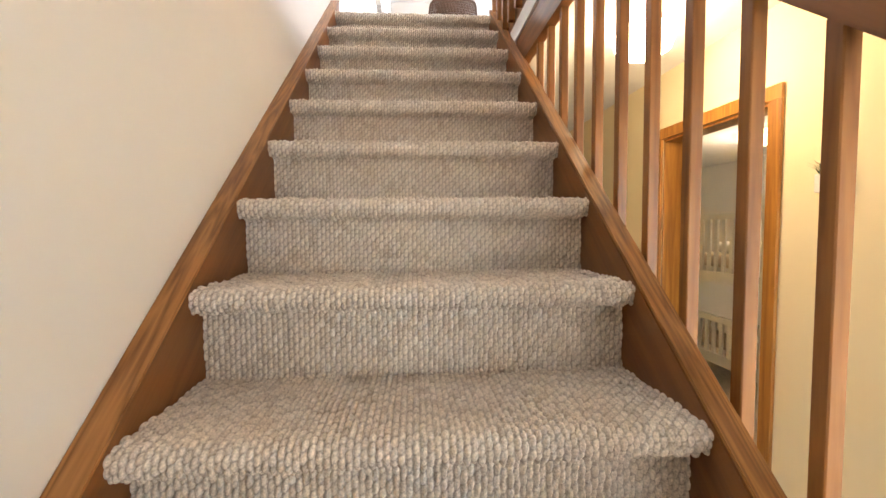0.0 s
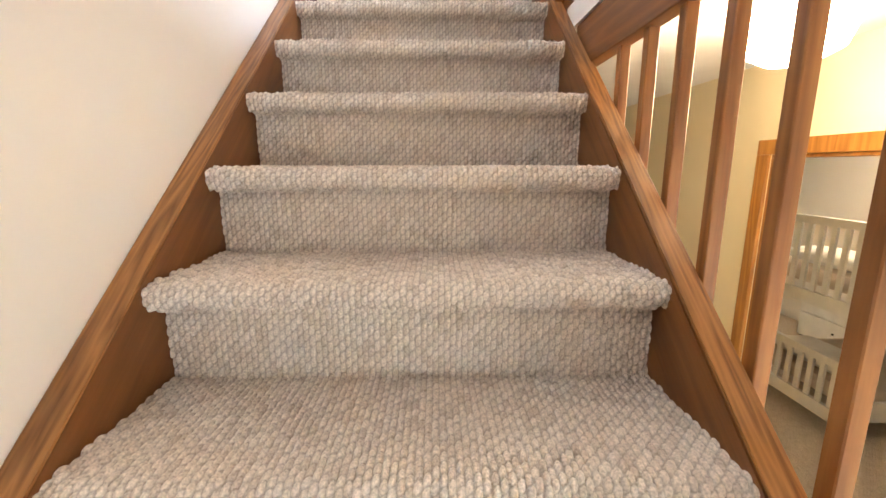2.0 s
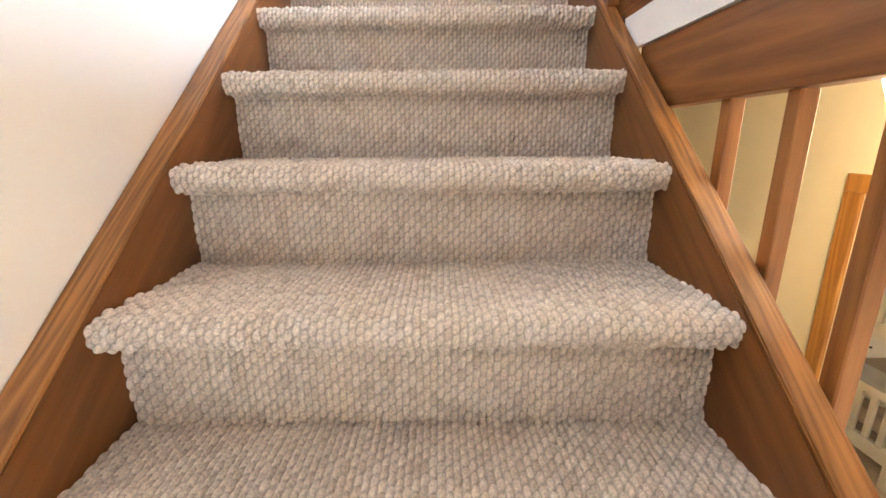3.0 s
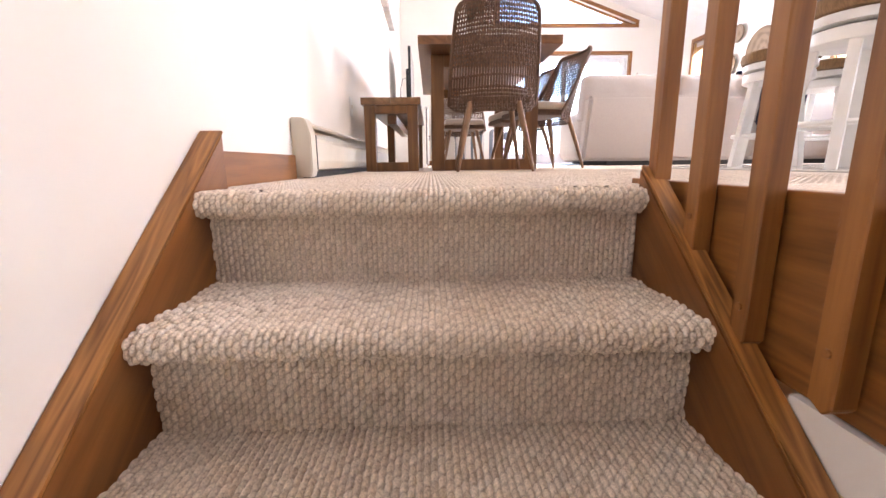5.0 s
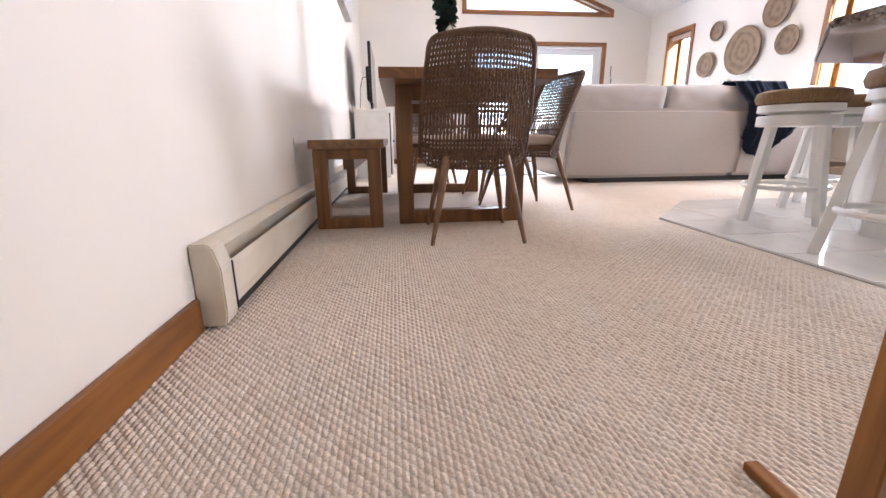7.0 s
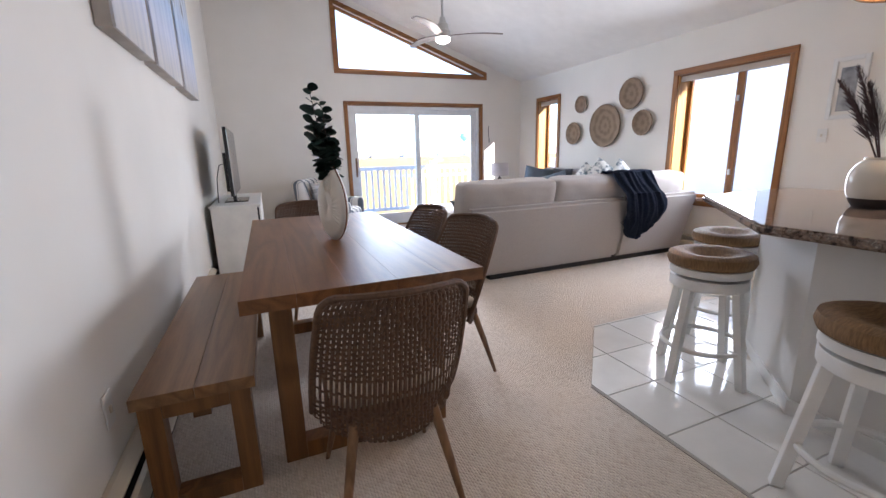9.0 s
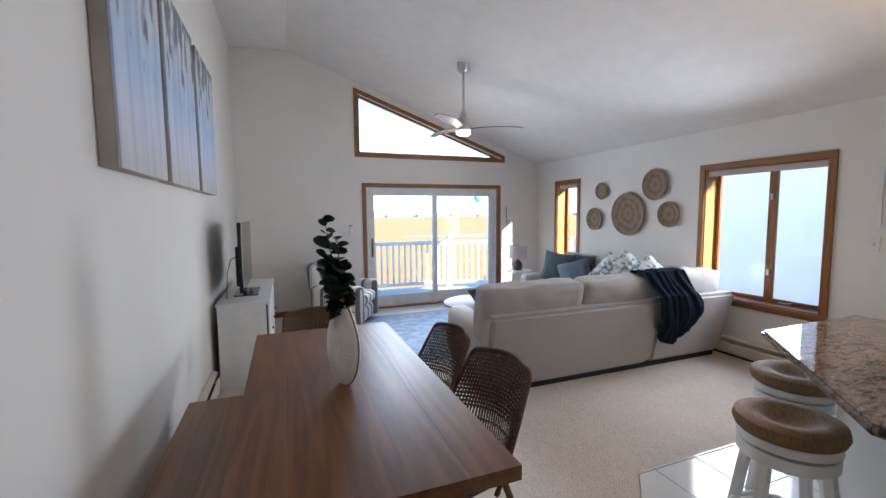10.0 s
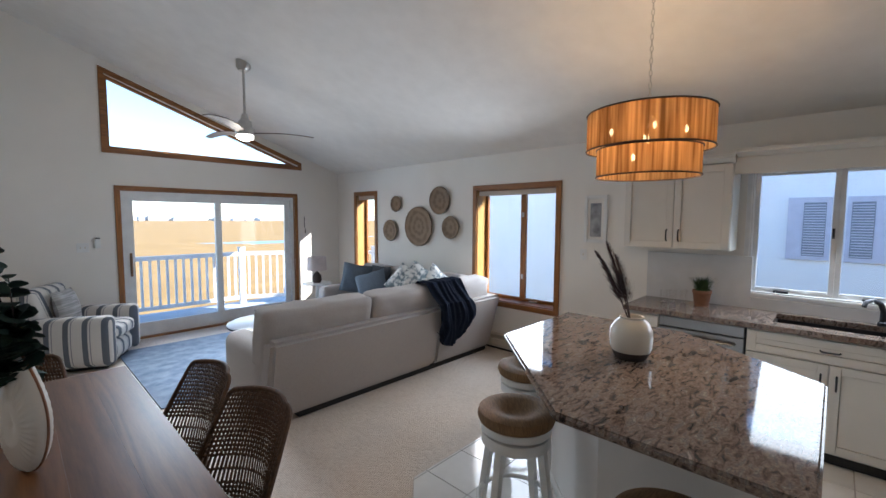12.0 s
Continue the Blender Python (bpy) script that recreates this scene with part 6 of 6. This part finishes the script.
# ---- lower hall ----
door = thing("door_2", "oak cased doorway to a bedroom with bunk beds", "door")
door["kind"] = "structure"
for nm, a in (("casing_side", (HX - 0.018, HX - 0.001, DY0 - 0.065, DY0, LOW, DZ)), ("casing_side", (HX - 0.018, HX - 0.001, DY1, DY1 + 0.065, LOW, DZ)),
              ("casing_head", (HX - 0.018, HX - 0.001, DY0 - 0.065, DY1 + 0.065, DZ, DZ + 0.065)), ("jamb", (HX, HX + 0.12, DY1 - 0.015, DY1 - 0.0005, LOW, DZ - 0.016)),
              ("jamb", (HX, HX + 0.12, DY0 + 0.0005, DY0 + 0.015, LOW, DZ - 0.016)), ("jamb_head", (HX, HX + 0.12, DY0 + 0.0005, DY1 - 0.0005, DZ - 0.015, DZ - 0.0005))):
    boxpart(nm, HONEY, door, *a, 0.003)
gl_ = thing("hall_ceiling_light", "lit round white glass ceiling light in the hall", "ceiling light", "", pose(1.54, -0.70, -0.345))
bm = bmesh.new()
lathe(bm, [(0, -0.0), (0.08, 0), (0.08, -0.025), (0.0, -0.025)], 24)
part("base", bm, WHITE, gl_)
bm = bmesh.new()
lathe(bm, [(0.07, -0.026), (0.115, -0.05), (0.132, -0.09), (0.115, -0.14), (0.06, -0.172), (0, -0.18)], 28)
part("globe", bm, glowing("globe_glow", (1.0, 0.83, 0.52), 1.3), gl_, "glowing frosted glass globe", True)
lamp("hall_bulb", 0.55, (1.54, -0.70, -0.62), 0.1, (1.0, 0.76, 0.42))
pk = thing("wall_planter", "white wall planter with green grass in the hall", "planter", "", pose(HX, -1.12, -1.12) @ Matrix.Scale(0.6, 4))
boxpart("pocket", WHITE, pk, -0.075, -0.002, -0.07, 0.07, -0.06, 0.055, 0.006)
boxpart("backboard", WHITE, pk, -0.012, -0.0015, -0.09, 0.09, -0.085, -0.062, 0.004)
f_ = tuft(pk, 120, 0.09, 0.09, 0.05, GREEN, 0.05, 8)
f_.location = (-0.04, 0, 0)
bunk = thing("bunk_bed", "white slatted wooden bunk bed in the bedroom", "bed", "", pose(3.4, 0.66, LOW))
for y in (0.0, 1.02):
    for x in (0.0, 1.95):
        boxpart("post", WHITE, bunk, x, x + 0.06, y, y + 0.06, 0, 1.66, 0.004)
for z0, z1 in ((0.15, 0.62), (0.95, 1.62)):
    for x in (0.005, 1.955):
        boxpart("end_rail", WHITE, bunk, x + 0.005, x + 0.045, 0.06, 1.02, z1 - 0.06, z1, 0.003)
        boxpart("end_rail", WHITE, bunk, x + 0.005, x + 0.045, 0.06, 1.02, z0, z0 + 0.10, 0.003)
        for i in range(9):
            y = 0.11 + 0.098 * i
            boxpart("slat", WHITE, bunk, x + 0.015, x + 0.035, y, y + 0.04, z0 + 0.10, z1 - 0.06, 0.002)
    boxpart("side_rail", WHITE, bunk, 0.06, 1.95, 0.015, 0.045, z0 + 0.05, z0 + 0.2, 0.003)
    boxpart("side_rail", WHITE, bunk, 0.06, 1.95, 1.03, 1.06, z0 + 0.05, z0 + 0.2, 0.003)
    soft("mattress", SEAT, bunk, (1.86, 0.94, 0.16), pose(1.0, 0.54, z0 + 0.2), 0.08)
    soft("pillow", WHITE, bunk, (0.32, 0.6, 0.12), pose(0.3, 0.54, z0 + 0.33), 0.4)
dr = thing("dresser", "white low dresser against the bedroom wall", "dresser", "", pose(4.83, 1.75, LOW))
boxpart("body", WHITE, dr, 0, 0.44, 0, 0.9, 0.05, 0.88, 0.004)
for i in range(3):
    d = boxpart("drawer", WHITE, dr, -0.018, -0.001, 0.02, 0.88, 0.08 + 0.265 * i, 0.33 + 0.265 * i, 0.003)
    boxpart("knob", DARKMETAL, d, -0.035, -0.019, 0.44, 0.46, 0.2 + 0.265 * i, 0.22 + 0.265 * i, 0.004)
boxpart("plinth", DARKMETAL, dr, 0.02, 0.42, 0.02, 0.88, 0.0, 0.05, 0)
wh = thing("wall_ring", "dark-rimmed woven wicker ring hung on the bedroom wall", "decoration", "", pose(RX - 0.02, 2.1, -1.36, 0, -90, 0))
bm = bmesh.new()
n = 40
tube(bm, [(0.27 * math.cos(2 * math.pi * i / n), 0.27 * math.sin(2 * math.pi * i / n), 0) for i in range(n + 1)], 0.014, 8, False)
part("rim", bm, DARKMETAL, wh, "dark metal rim", True)
bm = bmesh.new()
lathe(bm, [(0.085, 0.0), (0.095, 0.018)] + [(0.095 + 0.0105 * i, 0.020 + 0.003 * (i % 2)) for i in range(1, 16)] + [(0.265, 0.008), (0.26, -0.004), (0.085, 0.0)], 40)
part("woven_ring", bm, BASKET, wh, "", True)
bm = bmesh.new()
lathe(bm, [(0, -0.01), (0.084, -0.01), (0.084, -0.002), (0, -0.002)], 28)
part("centre", bm, WHITE, wh)
bl_ = thing("bedroom_ceiling_light", "lit wide amber glass ceiling light in the bedroom", "ceiling light", "", pose(4.15, 1.48, -0.345))
bm = bmesh.new()
lathe(bm, [(0, 0), (0.28, 0), (0.30, -0.02), (0.285, -0.055), (0.18, -0.10), (0, -0.12)], 32)
part("bowl", bm, glowing("bowl_glow", (1.0, 0.66, 0.22), 0.5), bl_, "", True)
lamp("bedroom_bulb", 1.4, (4.15, 1.48, -0.62), 0.1, (1.0, 0.85, 0.65))

# ---- outside ----
DECK = material("painted_deck", (0.42, 0.46, 0.50), 0.7, (0.36, 0.40, 0.44), 6, bump=0.2)
deck = thing("deck", "grey painted timber deck outside the sliding door", "deck")
deck["kind"] = "structure"
for i in range(15):
    y = 7.77 + 0.145 * i
    boxpart("deck_board", DECK, deck, 0.2, 6.6, y, y + 0.139, -0.16, -0.12, 0.003)
boxpart("joist", DECK, deck, 0.3, 6.5, 7.8, 9.8, -0.36, -0.161, 0)


def railing(p0, p1, label):
    d = Vector((p1[0] - p0[0], p1[1] - p0[1], 0))
    ln = d.length
    f = thing("deck_railing", label, "railing", "deck railings", pose(p0[0], p0[1], -0.12, 0, 0, math.degrees(math.atan2(d.y, d.x))))
    boxpart("top_rail", VINYL, f, 0, ln, -0.035, 0.035, 1.02, 1.10, 0.004)
    boxpart("bottom_rail", VINYL, f, 0, ln, -0.025, 0.025, 0.10, 0.17, 0.004)
    for x in (0, ln):
        p = boxpart("post", VINYL, f, x - 0.055, x + 0.055, -0.055, 0.055, 0.0, 1.17, 0.004)
        boxpart("post_cap", VINYL, p, x - 0.065, x + 0.065, -0.065, 0.065, 1.171, 1.20, 0.006)
    n = int(ln / 0.13)
    for i in range(1, n):
        x = ln * i / n
        boxpart("slat", VINYL, f, x - 0.02, x + 0.02, -0.018, 0.018, 0.17, 1.02, 0.0)


railing((0.3, 9.7), (2.1, 9.7), "white vinyl deck railing along the marsh side")
railing((2.1, 9.7), (4.25, 9.7), "white vinyl deck railing along the marsh side")
railing((4.25, 9.7), (5.5, 9.1), "white vinyl deck railing across the corner")
railing((5.5, 9.1), (6.5, 8.1), "white vinyl deck railing across the corner")

WATER = material("marsh_water", (0.16, 0.34, 0.46), 0.35, spec=0.2)
r = random.Random(2)
for cx_, cy_, w_, l_ in ((38, 84, 11, 4), (58, 92, 10, 3)):
    bm = bmesh.new()
    n = 26
    pts = []
    for i in range(n):
        a = 2 * math.pi * i / n
        k = 1 + 0.28 * math.sin(3 * a + cx_) + 0.14 * math.sin(7 * a + cy_)
        pts.append((cx_ + w_ * k * math.cos(a), cy_ + l_ * k * math.sin(a)))
    prism(bm, pts, 2, -3.22, -3.19)
    setting("water", bm, WATER, "blue tidal pool in the marsh", "water")
bm = bmesh.new()
for i in range(420):
    x = r.uniform(-700, 1100)
    y = r.uniform(640, 800)
    w_, h_, d_ = r.uniform(9, 24), r.choice((5, 6, 7, 8, 9, 11)), 12
    h_ *= 0.35 + 0.45 * (0.5 + 0.5 * math.sin(x * 0.011 + 1)) * r.uniform(0.6, 1.1)
    box(bm, x, x + w_, y, y + d_, -3.2, h_ - 3.2)
    if r.random() < 0.7:
        prism(bm, [(x - 0.5, h_ - 3.2), (x + w_ + 0.5, h_ - 3.2), (x + w_ / 2, h_ - 3.2 + w_ * 0.2)], 1, y - 0.5, y + d_ + 0.5)
town = part("distant_town", bm, material("far_town", (0.62, 0.63, 0.64), 0.9, (0.36, 0.40, 0.44), 0.09, 2, mix=0.12), None)
tagged(town, "low pale beach houses along the horizon", "town", "", "structure")
tower = thing("water_tower", "pale teal water tower far beyond the marsh", "water tower", "", pose(335, 690, -3.2))
TEAL = material("teal_paint", (0.25, 0.50, 0.55), 0.6)
bm = bmesh.new()
lathe(bm, [(0, 40), (7, 38), (9, 33), (7, 28), (2, 25), (0, 25)], 20)
part("tank", bm, TEAL, tower, "", True)
bm = bmesh.new()
lathe(bm, [(0, 25.2), (2.0, 25.2), (2.0, 2), (4, 0), (0, 0)], 14)
part("stem", bm, TEAL, tower, "", True)

# neighbouring house
SIDING = material("white_siding", (0.90, 0.90, 0.88), 0.6, (0.88, 0.88, 0.86), 5, blotch=0.03)
nb = thing("neighbouring_house", "white clapboard house close beside the windows", "house")
NX, NY0, NY1, NZ = 9.4, -9.0, 8.2, 3.2
nwin = ((-0.45, 0.55), (0.95, 1.95))
boxpart("wall", SIDING, nb, NX + 0.03, NX + 7, NY0, NY1, -3.2, NZ, 0)
bm = bmesh.new()
z = -3.1
while z < NZ - 0.05:
    prism(bm, [(NX + 0.03, z), (NX, z), (NX + 0.004, z + 0.1495), (NX + 0.03, z + 0.1495)], 1, NY0, NY1)
    z += 0.15
part("clapboards", bm, SIDING, nb)
bm = bmesh.new()
prism(bm, [(NX - 0.35, NZ), (NX + 3.6, NZ + 0.75), (NX + 7.4, NZ), (NX + 7.4, NZ + 0.15), (NX + 3.6, NZ + 0.9), (NX - 0.35, NZ + 0.15)], 1, NY0 - 0.3, NY1 + 0.3)
part("roof", bm, DECK, nb)
# unseen upper block and roof, added to block sun through window_3
boxpart("wall", SIDING, nb, NX + 0.06, NX + 1.8, NY0, -2.45, NZ + 0.01, 6.6, 0)
bm = bmesh.new()
prism(bm, [(NX - 0.2, 6.6), (NX + 0.9, 6.9), (NX + 2.0, 6.6), (NX + 2.0, 6.75), (NX + 0.9, 7.05), (NX - 0.2, 6.75)], 1, NY0 - 0.3, -2.38)
part("roof", bm, DECK, nb)
LAV = material("window_trim_paint", (0.62, 0.62, 0.70), 0.5)
for a, b in ((0.76, 1.02), (0.25, 0.49)):
    for_w = boxpart("window", LAV, nb, NX - 0.045, NX - 0.001, a - (0.06 if a > 0.5 else 0.20), b + (0.19 if a > 0.5 else 0.05), 1.09, 2.05, 0.004)
    boxpart("pane", material("dim_pane", (0.26, 0.28, 0.32), 0.2), for_w, NX - 0.050, NX - 0.0455, a, b, 1.15, 1.97, 0)
    for i in range(20):
        boxpart("blind_slat", LAV, for_w, NX - 0.056, NX - 0.0505, a + 0.01, b - 0.01, 1.165 + 0.04 * i, 1.178 + 0.04 * i, 0)

# ---- tiles, last ----
def clip_tile(x0, y0, s):
    bm = bmesh.new()
    box(bm, x0, x0 + s, y0, y0 + s, 0.002, 0.0085)
    for co, no in (((2.075, 0, 0), (-1, 0, 0)), ((0, 2.555, 0), (0, 1, 0)), ((2.06, 1.95, 0), (-0.61, 0.58, 0)), ((RX - 0.01, 0, 0), (1, 0, 0))):
        out = bmesh.ops.bisect_plane(bm, geom=list(bm.verts) + list(bm.edges) + list(bm.faces), plane_co=co, plane_no=no, clear_outer=True)
        ed = [g for g in out["geom_cut"] if isinstance(g, bmesh.types.BMEdge)]
        if ed:
            bmesh.ops.edgeloop_fill(bm, edges=ed)
    if len(bm.faces) < 4:
        bm.free()
        return
    top = [e_ for e_ in bm.edges if all(v.co.z > 0.008 for v in e_.verts)]
    bmesh.ops.bevel(bm, geom=top, offset=0.0015, segments=1, affect="EDGES")
    part("tile", bm, TILE, tile_floor)


S = 0.345
for i in range(-1, 10):
    for j in range(-13, 3):
        clip_tile(2.06 + S * i, 1.85 + S * j, S - 0.006)
